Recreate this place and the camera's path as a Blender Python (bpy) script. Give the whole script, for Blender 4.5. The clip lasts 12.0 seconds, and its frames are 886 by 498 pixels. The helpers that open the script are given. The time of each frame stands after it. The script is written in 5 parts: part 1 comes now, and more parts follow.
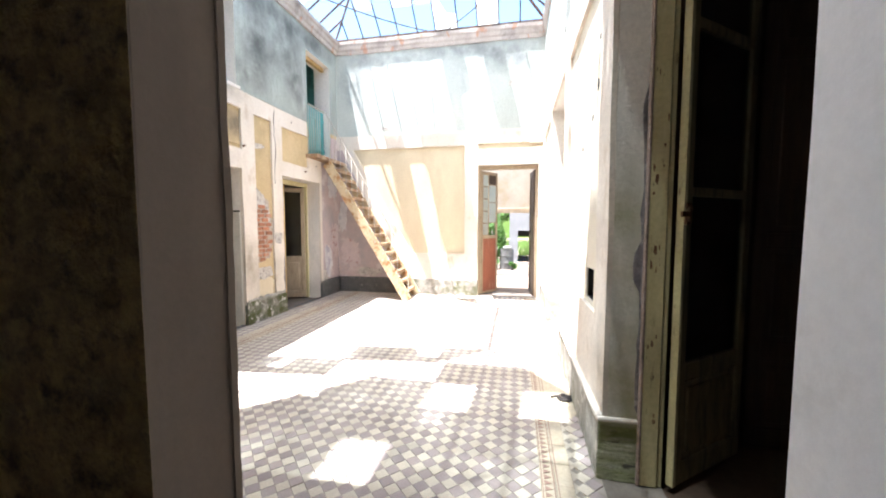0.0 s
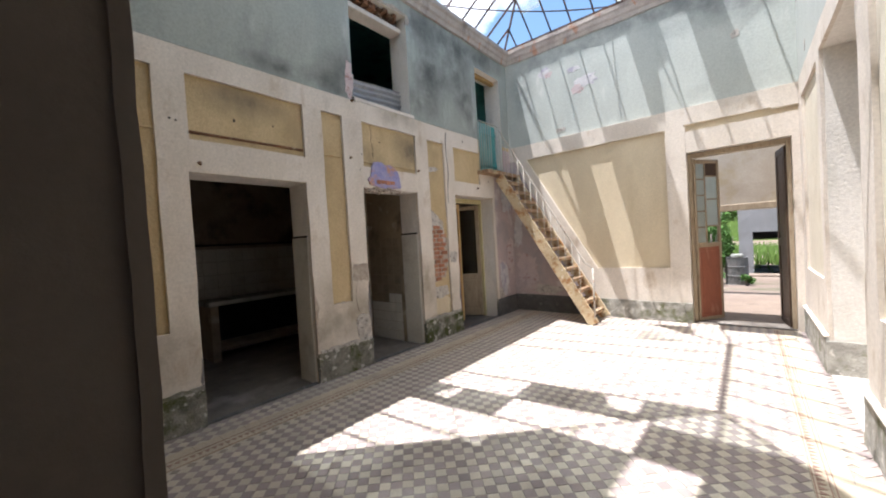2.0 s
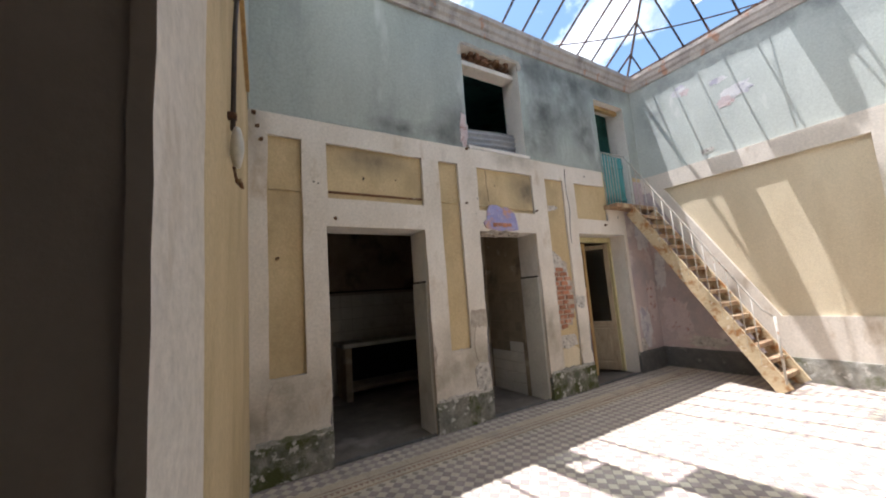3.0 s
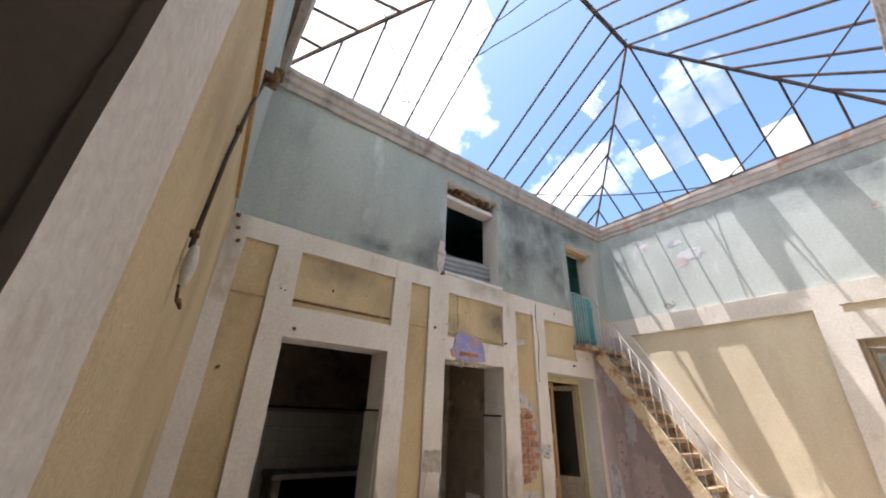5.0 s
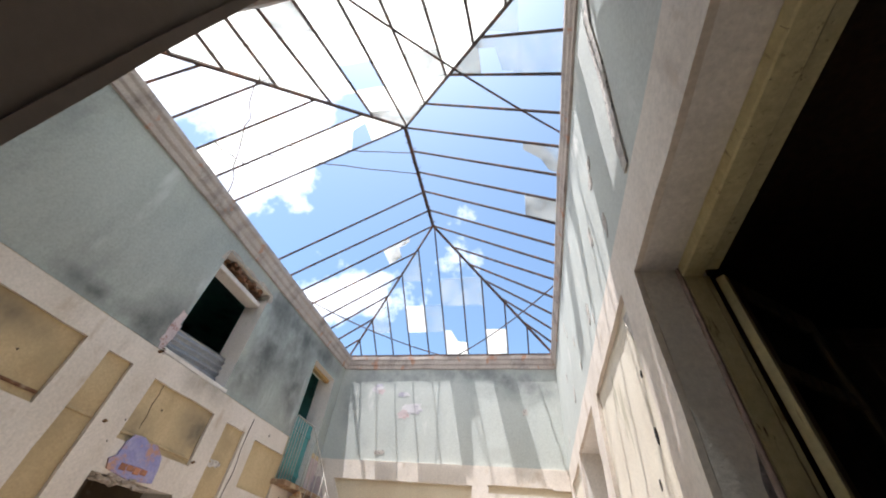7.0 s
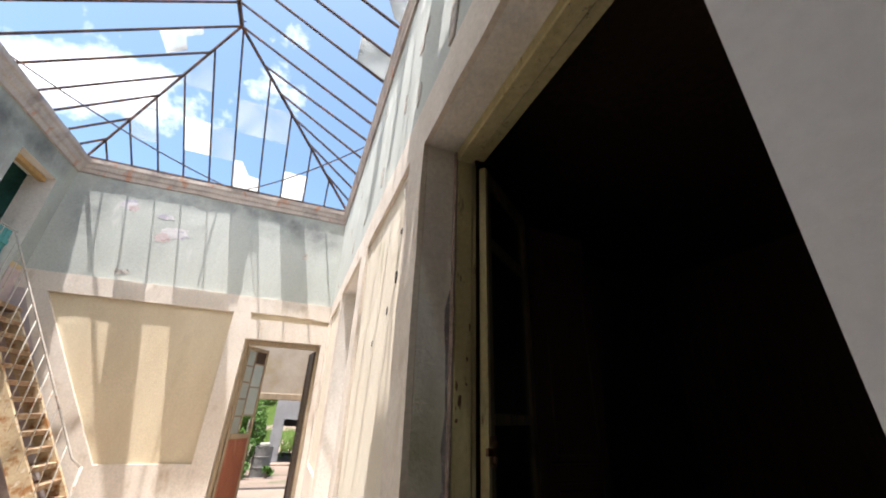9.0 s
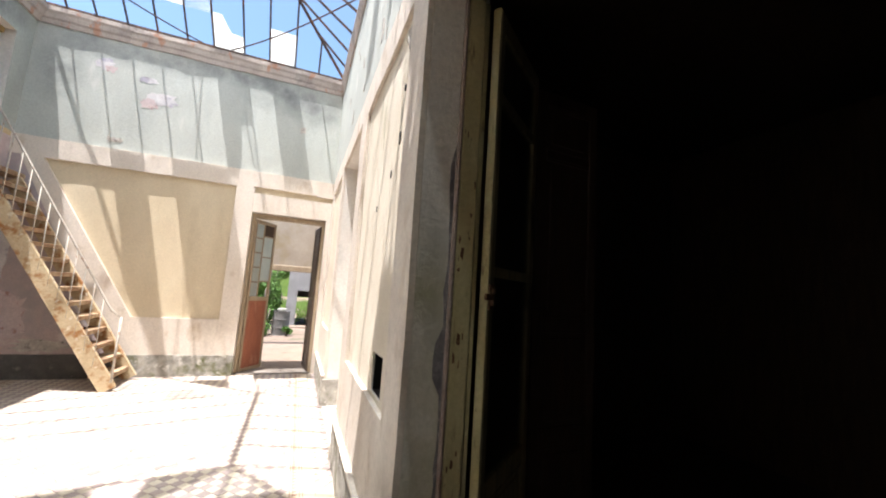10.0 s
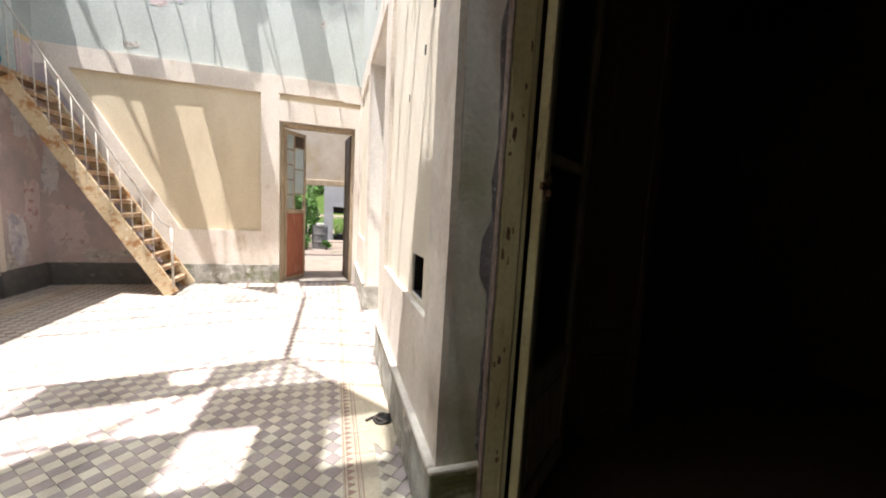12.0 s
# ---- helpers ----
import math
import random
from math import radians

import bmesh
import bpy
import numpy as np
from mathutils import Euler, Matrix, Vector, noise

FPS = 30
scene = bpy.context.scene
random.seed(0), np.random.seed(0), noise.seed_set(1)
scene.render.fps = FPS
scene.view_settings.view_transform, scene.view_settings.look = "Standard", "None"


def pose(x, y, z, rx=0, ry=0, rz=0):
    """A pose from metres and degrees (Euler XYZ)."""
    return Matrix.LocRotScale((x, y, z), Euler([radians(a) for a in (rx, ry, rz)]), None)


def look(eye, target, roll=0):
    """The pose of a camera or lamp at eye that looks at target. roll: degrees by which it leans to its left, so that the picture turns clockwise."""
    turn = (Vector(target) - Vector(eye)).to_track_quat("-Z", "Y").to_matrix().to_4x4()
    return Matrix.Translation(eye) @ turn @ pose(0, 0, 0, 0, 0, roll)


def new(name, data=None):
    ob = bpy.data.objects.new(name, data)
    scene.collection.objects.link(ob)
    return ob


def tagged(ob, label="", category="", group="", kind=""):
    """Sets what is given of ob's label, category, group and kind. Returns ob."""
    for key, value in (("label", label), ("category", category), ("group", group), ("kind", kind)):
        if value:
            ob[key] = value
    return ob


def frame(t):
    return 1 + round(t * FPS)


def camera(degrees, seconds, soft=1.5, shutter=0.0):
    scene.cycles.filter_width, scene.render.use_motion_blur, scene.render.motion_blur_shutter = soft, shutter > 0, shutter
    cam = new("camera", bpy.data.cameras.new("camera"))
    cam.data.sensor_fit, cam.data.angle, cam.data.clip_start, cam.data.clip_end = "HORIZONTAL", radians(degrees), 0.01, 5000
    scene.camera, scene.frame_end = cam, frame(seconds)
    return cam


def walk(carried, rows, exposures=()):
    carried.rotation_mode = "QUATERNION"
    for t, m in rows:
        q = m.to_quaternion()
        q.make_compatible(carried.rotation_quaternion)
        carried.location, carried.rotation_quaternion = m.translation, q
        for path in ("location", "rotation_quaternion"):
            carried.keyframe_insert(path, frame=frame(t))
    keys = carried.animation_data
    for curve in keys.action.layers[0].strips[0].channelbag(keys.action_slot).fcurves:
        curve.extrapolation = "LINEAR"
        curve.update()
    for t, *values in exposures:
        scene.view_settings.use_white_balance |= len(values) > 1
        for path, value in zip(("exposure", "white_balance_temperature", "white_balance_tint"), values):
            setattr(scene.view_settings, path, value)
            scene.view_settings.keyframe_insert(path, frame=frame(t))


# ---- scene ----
cam = camera(101.2, 12.0, soft=2.0)
PATH = [
    (0, (0.224, 0.051, 1.513), (-0.168, 2.007, 1.38), 0.0),
    (0.5, (0.241, 0.256, 1.522), (-0.311, 2.177, 1.444), 0.2),
    (1, (0.26, 0.412, 1.524), (-0.462, 2.274, 1.423), 0.9),
    (1.5, (0.201, 0.546, 1.513), (-0.757, 2.298, 1.386), -1.0),
    (2, (0.135, 0.673, 1.562), (-1.147, 2.207, 1.521), -3.4),
    (2.5, (0.067, 0.768, 1.556), (-1.538, 1.952, 1.648), -4.5),
    (2.7, (0.012, 0.80, 1.537), (-1.646, 1.907, 1.69), -4.0),
    (4.5, (0.086, 0.929, 1.699), (-1.599, 1.793, 2.342), -0.6),
    (5, (0.074, 0.92, 1.692), (-1.407, 1.977, 2.523), 2.4),
    (5.5, (0.126, 0.902, 1.729), (-1.13, 2.144, 2.667), 3.6),
    (6, (0.114, 0.837, 1.743), (-0.844, 2.219, 2.826), 4.7),
    (6.5, (0.11, 0.74, 1.785), (-0.62, 2.112, 3.045), 6.1),
    (7, (0.143, 0.67, 1.806), (-0.251, 2.069, 3.18), 7.0),
    (7.2, (0.101, 0.633, 1.78), (-0.168, 2.026, 3.19), 6.4),
    (8.8, (0.243, 0.697, 1.754), (0.832, 2.366, 2.686), 1.1),
    (9, (0.276, 0.674, 1.713), (0.92, 2.38, 2.535), 2.3),
    (9.5, (0.277, 0.688, 1.629), (0.991, 2.495, 2.104), 2.7),
    (10, (0.289, 0.731, 1.579), (1.01, 2.582, 1.814), 3.7),
    (10.5, (0.282, 0.77, 1.515), (0.841, 2.689, 1.451), 0.8),
    (11, (0.271, 0.803, 1.491), (0.798, 2.731, 1.412), 3.2),
    (11.5, (0.287, 0.867, 1.458), (0.784, 2.795, 1.278), 3.4),
    (12, (0.307, 0.933, 1.464), (0.89, 2.833, 1.237), 3.1),
]
EXPOSURES = [(0, 2.35, 5900, 13), (0.5, 1.62, 5900, 13), (1.0, 1.22, 5900, 13), (1.5, 1.08, 5950, 13), (2.5, 1.08, 5950, 13), (4.5, 1.15, 6050, 15), (7.0, 1.1, 6150, 15), (9.0, 1.25, 6350, 15), (10.5, 1.35, 6250, 15), (12.0, 1.32, 6200, 14)]
walk(cam, [(t, look(eye, target, roll)) for t, eye, target, roll in PATH], EXPOSURES)

# ---- world, sun, light ----
world = bpy.data.worlds.new("sky")
scene.world = world
world.use_nodes = True
wn, wl = world.node_tree.nodes, world.node_tree.links
wn.clear()
sun_dir = Vector((-0.196, -0.145, 1.0)).normalized()
sky = wn.new("ShaderNodeTexSky")
sky.sky_type, sky.sun_disc = "NISHITA", False
sky.dust_density, sky.ozone_density = 1.6, 0.6
sky.sun_elevation = math.asin(sun_dir.z)
sky.sun_rotation = math.atan2(sun_dir.x, sun_dir.y)
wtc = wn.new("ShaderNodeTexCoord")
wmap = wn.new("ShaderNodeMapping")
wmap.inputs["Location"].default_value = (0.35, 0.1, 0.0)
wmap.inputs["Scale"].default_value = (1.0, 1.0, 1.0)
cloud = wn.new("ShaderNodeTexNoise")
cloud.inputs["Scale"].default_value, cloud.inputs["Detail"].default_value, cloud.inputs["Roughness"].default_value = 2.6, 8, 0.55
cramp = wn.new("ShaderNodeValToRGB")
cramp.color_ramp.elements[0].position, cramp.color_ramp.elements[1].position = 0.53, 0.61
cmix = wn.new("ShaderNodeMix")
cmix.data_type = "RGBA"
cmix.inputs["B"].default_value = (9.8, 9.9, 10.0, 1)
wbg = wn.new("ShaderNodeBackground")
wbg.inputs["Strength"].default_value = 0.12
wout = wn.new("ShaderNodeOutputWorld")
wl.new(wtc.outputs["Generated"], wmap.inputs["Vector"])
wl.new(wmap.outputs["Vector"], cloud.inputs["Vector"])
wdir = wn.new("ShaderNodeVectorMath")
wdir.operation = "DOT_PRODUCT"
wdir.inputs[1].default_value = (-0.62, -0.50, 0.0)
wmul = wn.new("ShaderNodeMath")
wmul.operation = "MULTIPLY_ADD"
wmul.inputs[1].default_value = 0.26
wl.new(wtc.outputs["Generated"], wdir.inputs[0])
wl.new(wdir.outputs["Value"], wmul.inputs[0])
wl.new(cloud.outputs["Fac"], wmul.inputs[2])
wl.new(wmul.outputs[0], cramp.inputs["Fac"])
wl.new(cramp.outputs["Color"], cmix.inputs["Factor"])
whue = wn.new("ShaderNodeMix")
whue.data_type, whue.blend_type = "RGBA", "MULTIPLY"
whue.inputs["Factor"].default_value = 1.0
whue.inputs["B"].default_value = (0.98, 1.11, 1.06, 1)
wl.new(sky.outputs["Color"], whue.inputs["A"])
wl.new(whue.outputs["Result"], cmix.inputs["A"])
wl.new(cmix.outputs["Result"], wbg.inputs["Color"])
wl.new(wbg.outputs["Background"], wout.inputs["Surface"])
sun = new("sun", bpy.data.lights.new("sun", "SUN"))
sun.data.energy, sun.data.angle, sun.data.color = 5.0, radians(0.55), (1.0, 0.965, 0.92)
sun.matrix_world = look(sun_dir * 30, (0, 0, 0))


# ---- materials ----
def material(name, c1, c2, scale=3.0, rough=0.85, metal=0.0, grain=40.0, bump=0.25, bump_dist=0.004, stain=None, stain_scale=1.2,
             stain_at=(0.55, 0.7), stretch=(1, 1, 1), vary=0.0, speckle=0.15, stain2=None, stain2_scale=4.0, stain2_at=(0.62, 0.68), spec=0.3, spots=(), spot_colour=(0.11, 0.11, 0.105)):
    """Two-tone surface: broad mottling, fine grain, optional stains, relief."""
    m = bpy.data.materials.new(name)
    m.use_nodes = True
    n, l = m.node_tree.nodes, m.node_tree.links
    b = n["Principled BSDF"]
    geo = n.new("ShaderNodeNewGeometry")
    mp = n.new("ShaderNodeMapping")
    mp.inputs["Scale"].default_value = stretch
    l.new(geo.outputs["Position"], mp.inputs["Vector"])

    def noise_tex(s, detail, rgh=0.6, vec=mp.outputs["Vector"]):
        t = n.new("ShaderNodeTexNoise")
        t.inputs["Scale"].default_value, t.inputs["Detail"].default_value, t.inputs["Roughness"].default_value = s, detail, rgh
        l.new(vec, t.inputs["Vector"])
        return t.outputs["Fac"]

    def ramp(fac, a, bb):
        r = n.new("ShaderNodeMapRange")
        r.inputs["From Min"].default_value, r.inputs["From Max"].default_value = a, bb
        l.new(fac, r.inputs["Value"])
        return r.outputs["Result"]

    def blend(fac, a, bcol, mode="MIX"):
        x = n.new("ShaderNodeMix")
        x.data_type, x.blend_type = "RGBA", mode
        for sock, v in (("Factor", fac), ("A", a), ("B", bcol)):
            if isinstance(v, (int, float)):
                x.inputs[sock].default_value = v
            elif isinstance(v, tuple):
                x.inputs[sock].default_value = (*v, 1)
            else:
                l.new(v, x.inputs[sock])
        return x.outputs["Result"]

    col = blend(ramp(noise_tex(scale, 6), 0.35, 0.65), c1, c2)
    fine = noise_tex(grain, 4, 0.7, geo.outputs["Position"])
    if speckle:
        g = n.new("ShaderNodeMapRange")
        g.inputs["From Min"].default_value, g.inputs["From Max"].default_value = 0.25, 0.75
        g.inputs["To Min"].default_value, g.inputs["To Max"].default_value = 1 - speckle, 1 + speckle
        l.new(fine, g.inputs["Value"])
        gc = n.new("ShaderNodeCombineColor")
        for s in ("Red", "Green", "Blue"):
            l.new(g.outputs["Result"], gc.inputs[s])
        col = blend(1.0, col, gc.outputs["Color"], "MULTIPLY")
    if stain:
        col = blend(ramp(noise_tex(stain_scale, 8, 0.65), *stain_at), col, stain)
    if stain2:
        col = blend(ramp(noise_tex(stain2_scale, 7, 0.6), *stain2_at), col, stain2)
    for (px, py, pz, rad, tall) in spots:
        d = n.new("ShaderNodeVectorMath")
        d.operation = "SUBTRACT"
        d.inputs[1].default_value = (px, py, pz)
        l.new(geo.outputs["Position"], d.inputs[0])
        sc = n.new("ShaderNodeVectorMath")
        sc.operation = "MULTIPLY"
        sc.inputs[1].default_value = (1 / rad, 1 / rad, 1 / (rad * tall))
        l.new(d.outputs["Vector"], sc.inputs[0])
        ln = n.new("ShaderNodeVectorMath")
        ln.operation = "LENGTH"
        l.new(sc.outputs["Vector"], ln.inputs[0])
        near = n.new("ShaderNodeMapRange")
        near.inputs["From Min"].default_value, near.inputs["From Max"].default_value = 1.0, 0.1
        near.inputs["To Max"].default_value = 1.0
        l.new(ln.outputs["Value"], near.inputs["Value"])
        ml = n.new("ShaderNodeMath")
        ml.operation = "MULTIPLY"
        l.new(near.outputs["Result"], ml.inputs[0])
        l.new(ramp(noise_tex(3.0, 6, 0.6, geo.outputs["Position"]), 0.28, 0.72), ml.inputs[1])
        col = blend(ml.outputs[0], col, spot_colour)
    if vary:
        oi = n.new("ShaderNodeObjectInfo")
        h = n.new("ShaderNodeHueSaturation")
        v = n.new("ShaderNodeMapRange")
        v.inputs["To Min"].default_value, v.inputs["To Max"].default_value = 1 - vary, 1 + vary
        add = n.new("ShaderNodeMath")
        add.operation = "ADD"
        frac = n.new("ShaderNodeMath")
        frac.operation = "FRACT"
        l.new(oi.outputs["Random"], add.inputs[0])
        l.new(geo.outputs["Random Per Island"], add.inputs[1])
        l.new(add.outputs[0], frac.inputs[0])
        l.new(frac.outputs[0], v.inputs["Value"])
        l.new(v.outputs["Result"], h.inputs["Value"])
        l.new(col, h.inputs["Color"])
        col = h.outputs["Color"]
    l.new(col, b.inputs["Base Color"])
    b.inputs["Roughness"].default_value, b.inputs["Metallic"].default_value = rough, metal
    b.inputs["Specular IOR Level"].default_value = spec
    if bump:
        bp = n.new("ShaderNodeBump")
        bp.inputs["Strength"].default_value, bp.inputs["Distance"].default_value = min(1.0, bump * 2), bump_dist
        hh = n.new("ShaderNodeMath")
        hh.operation = "ADD"
        l.new(fine, hh.inputs[0])
        l.new(noise_tex(scale * 3, 5), hh.inputs[1])
        l.new(hh.outputs[0], bp.inputs["Height"])
        l.new(bp.outputs["Normal"], b.inputs["Normal"])
    return m


M = dict(
    cream=material("cream_plaster", (0.72, 0.65, 0.57), (0.63, 0.56, 0.475), 2.2, spots=[(-3.72, 1.4, 0.7, 0.6, 0.7), (-3.72, 3.3, 0.8, 0.6, 0.9), (-3.72, 5.2, 0.8, 0.6, 0.9), (-3.72, 4.45, 3.42, 0.5, 0.5), (-3.72, 1.15, 0.5, 0.45, 0.8), (-3.72, 3.0, 0.55, 0.35, 0.9), (-3.72, 1.05, 3.2, 0.25, 2.0), (-3.72, 3.62, 0.7, 0.3, 1.0), (-3.72, 4.85, 1.0, 0.22, 2.4), (0.72, 2.4, 0.6, 0.3, 1.4)], spot_colour=(0.26, 0.22, 0.16), stain=(0.42, 0.36, 0.31), stain_at=(0.60, 0.80), stain_scale=1.6, stretch=(1, 1, 0.5), stain2=(0.48, 0.38, 0.27), stain2_scale=4, stain2_at=(0.58, 0.74)),
    ochre=material("ochre_stucco", (0.59, 0.455, 0.265), (0.49, 0.37, 0.205), 1.6, spots=[(-3.76, 4.65, 2.95, 0.42, 1.2), (-3.76, 3.9, 2.75, 0.3, 0.8), (-3.76, 2.3, 3.1, 0.5, 0.5), (-3.76, 5.2, 0.45, 0.4, 0.8)], spot_colour=(0.12, 0.10, 0.075), grain=48, bump=0.8, bump_dist=0.007, stain=(0.38, 0.29, 0.16), stain_at=(0.52, 0.74), stain_scale=1.7, stretch=(1, 1, 0.6)),
    # ochre stucco paled to carry the sunlight on the east panels
    ochre_sunlit=material("sunlit_ochre_stucco", (0.74, 0.68, 0.56), (0.67, 0.60, 0.48), 1.6, grain=90, bump=0.3, bump_dist=0.005, stain=(0.50, 0.43, 0.30), stain_at=(0.58, 0.8), stain_scale=1.6, stretch=(1, 1, 0.3), stain2=(0.30, 0.28, 0.16), stain2_scale=3, stain2_at=(0.64, 0.74)),
    # ochre again, lightened in colour for the sun on the north wall
    ochre_pale=material("pale_ochre_stucco", (0.68, 0.585, 0.42), (0.60, 0.505, 0.35), 1.6, grain=70, bump=0.5, bump_dist=0.006, stain=(0.52, 0.42, 0.27), stain_at=(0.58, 0.8), stain_scale=1.3, stretch=(1, 1, 0.3)),
    green=material("green_plaster", spots=[(-3.76, 5.35, 4.5, 0.55, 1.8), (-3.76, 5.9, 4.7, 0.5, 1.6), (-3.76, 6.75, 5.05, 0.6, 0.5), (-3.76, 3.45, 3.75, 0.35, 1.2), (-3.76, 5.0, 5.0, 0.5, 0.6), (-3.76, 5.15, 4.1, 0.35, 2.2), (-3.76, 6.2, 4.2, 0.4, 2.4), (-3.76, 6.0, 5.0, 0.9, 0.35), (-3.76, 4.9, 3.75, 0.4, 0.9), (-3.76, 3.3, 3.62, 0.4, 0.5), (-3.76, 2.7, 3.58, 0.5, 0.3), (-3.76, 7.1, 5.1, 0.7, 0.35)], spot_colour=(0.085, 0.085, 0.082), c1=(0.40, 0.42, 0.375), c2=(0.33, 0.35, 0.315), scale=1.2, stain=(0.20, 0.205, 0.20), stain_at=(0.54, 0.80), stain_scale=1.1, stretch=(1.3, 1.3, 0.45), stain2=(0.50, 0.53, 0.49), stain2_scale=1.7, stain2_at=(0.60, 0.72)),
    green_pale=material("pale_green_plaster", (0.52, 0.545, 0.50), (0.45, 0.475, 0.44), 1.2, spots=[(-0.3, 7.78, 5.0, 0.9, 0.5), (-1.9, 7.78, 5.1, 0.7, 0.4), (0.745, 6.9, 5.1, 0.8, 0.5), (-2.8, 7.78, 5.1, 0.9, 0.35), (0.3, 7.78, 4.9, 0.6, 0.9), (-1.0, 7.78, 5.15, 0.8, 0.3), (-3.4, 7.78, 4.6, 0.35, 2.0), (0.745, 3.2, 5.1, 0.9, 0.3), (0.745, 5.0, 5.1, 0.9, 0.3)], spot_colour=(0.14, 0.15, 0.15), stain=(0.22, 0.24, 0.23), stain_at=(0.60, 0.85), stain_scale=1.3, stretch=(1.3, 1.3, 0.4), stain2=(0.62, 0.62, 0.58), stain2_scale=2.2, stain2_at=(0.62, 0.7)),
    pink=material("pink_plaster", (0.54, 0.43, 0.41), (0.48, 0.39, 0.38), 1.4, stain=(0.38, 0.345, 0.35), stain_at=(0.44, 0.62), stain_scale=1.3, stain2=(0.64, 0.57, 0.54), stain2_scale=2.2, stain2_at=(0.54, 0.64)),
    reveal=material("reveal_plaster", (0.76, 0.71, 0.65), (0.66, 0.61, 0.55), 2.0, stain=(0.46, 0.43, 0.38), stain_at=(0.55, 0.78), stain_scale=1.4, stretch=(1, 1, 0.4), stain2=(0.33, 0.32, 0.22), stain2_scale=3.0, stain2_at=(0.66, 0.76)),
    bead_pink=material("worn_pink_bead", (0.40, 0.31, 0.27), (0.30, 0.23, 0.20), 9, stain=(0.20, 0.16, 0.13), stain_scale=12, stain_at=(0.5, 0.66)),
    reveal_mossy=material("mossy_reveal_plaster", (0.80, 0.76, 0.70), (0.70, 0.66, 0.60), 2.4, spots=[(0.83, 2.28, 0.55, 0.55, 1.1), (0.92, 2.28, 1.1, 0.25, 2.6), (0.86, 2.28, 0.3, 0.4, 0.6), (0.78, 2.28, 1.6, 0.2, 2.0)], spot_colour=(0.33, 0.32, 0.16), stain=(0.50, 0.48, 0.42), stain_at=(0.50, 0.76), stain_scale=2.6, stretch=(1, 1, 0.35), stain2=(0.74, 0.70, 0.63), stain2_scale=5.0, stain2_at=(0.60, 0.72), bump=0.5, bump_dist=0.006),
    plinth_moss=material("green_mossy_cement", (0.46, 0.45, 0.34), (0.27, 0.28, 0.15), 6, grain=50, bump=1.0, bump_dist=0.02, stain=(0.22, 0.25, 0.09), stain_scale=4, stain_at=(0.46, 0.62), stain2=(0.10, 0.095, 0.07), stain2_scale=12, stain2_at=(0.62, 0.68), stretch=(0.5, 0.5, 2.5)),
    # darkened copy of door_paint: the leaf face's shade is in the colour
    grimy_paint=material("shaded_grimy_olive_paint", (0.25, 0.205, 0.105), (0.17, 0.135, 0.07), 5, rough=0.6, stain=(0.06, 0.045, 0.03), stain_scale=6, stain_at=(0.5, 0.7), stretch=(3, 3, 0.5)),
    dark_lime=material("grey_broken_render", (0.27, 0.245, 0.25), (0.17, 0.155, 0.16), 14, bump=1.0, bump_dist=0.012, stain=(0.42, 0.38, 0.36), stain_scale=22, stain_at=(0.56, 0.64)),
    cement=material("mossy_cement", (0.44, 0.42, 0.37), (0.24, 0.23, 0.20), 7, grain=60, bump=0.8, bump_dist=0.012, stain=(0.13, 0.14, 0.06), stain_scale=3.2, stain_at=(0.53, 0.66), stain2=(0.58, 0.55, 0.50), stain2_scale=9, stain2_at=(0.58, 0.64)),
    cement_moss=material("dark_mossy_cement", (0.34, 0.32, 0.27), (0.15, 0.145, 0.12), 8, grain=60, bump=0.9, bump_dist=0.016, stain=(0.085, 0.095, 0.03), stain_scale=3.4, stain_at=(0.46, 0.58), stain2=(0.58, 0.55, 0.50), stain2_scale=11, stain2_at=(0.57, 0.62)),
    dark_cement=material("dark_grey_cement", (0.16, 0.15, 0.14), (0.09, 0.09, 0.085), 5, grain=60, bump=0.6, bump_dist=0.01, stain=(0.28, 0.26, 0.24), stain_scale=5, stain_at=(0.58, 0.7)),
    cornice=material("weathered_cornice", (0.50, 0.44, 0.39), (0.40, 0.34, 0.30), 4, stain=(0.16, 0.14, 0.13), stain_at=(0.52, 0.72), stain_scale=2.5, stretch=(1, 1, 0.5), stain2=(0.45, 0.26, 0.18), stain2_scale=6, stain2_at=(0.60, 0.66), bump=0.6, bump_dist=0.01),
    rot=material("rotten_brown_wood", (0.20, 0.095, 0.045), (0.11, 0.055, 0.03), 9, bump=0.8, bump_dist=0.01, vary=0.3, stain=(0.33, 0.25, 0.17), stain_scale=8, stain_at=(0.55, 0.68)),
    brick=material("old_brick", (0.42, 0.19, 0.11), (0.34, 0.15, 0.09), 12, bump=0.7, bump_dist=0.008, vary=0.25, stain=(0.45, 0.36, 0.28), stain_scale=9, stain_at=(0.52, 0.7)),
    mortar=material("crumbling_mortar", (0.50, 0.43, 0.35), (0.36, 0.30, 0.25), 14, bump=1.0, bump_dist=0.015),
    lime=material("lime_render", (0.62, 0.58, 0.52), (0.42, 0.38, 0.34), 16, bump=0.9, bump_dist=0.012, stain=(0.22, 0.20, 0.18), stain_scale=20, stain_at=(0.55, 0.62)),
    flake=material("bare_white_plaster", (0.66, 0.64, 0.63), (0.55, 0.53, 0.54), 7, bump=0.5, stain=(0.40, 0.38, 0.44), stain_scale=6, stain_at=(0.5, 0.6)),
    flake_pink=material("bare_pinkish_plaster", (0.60, 0.50, 0.48), (0.52, 0.43, 0.43), 7, bump=0.5, stain=(0.40, 0.25, 0.22), stain_scale=9, stain_at=(0.56, 0.62)),
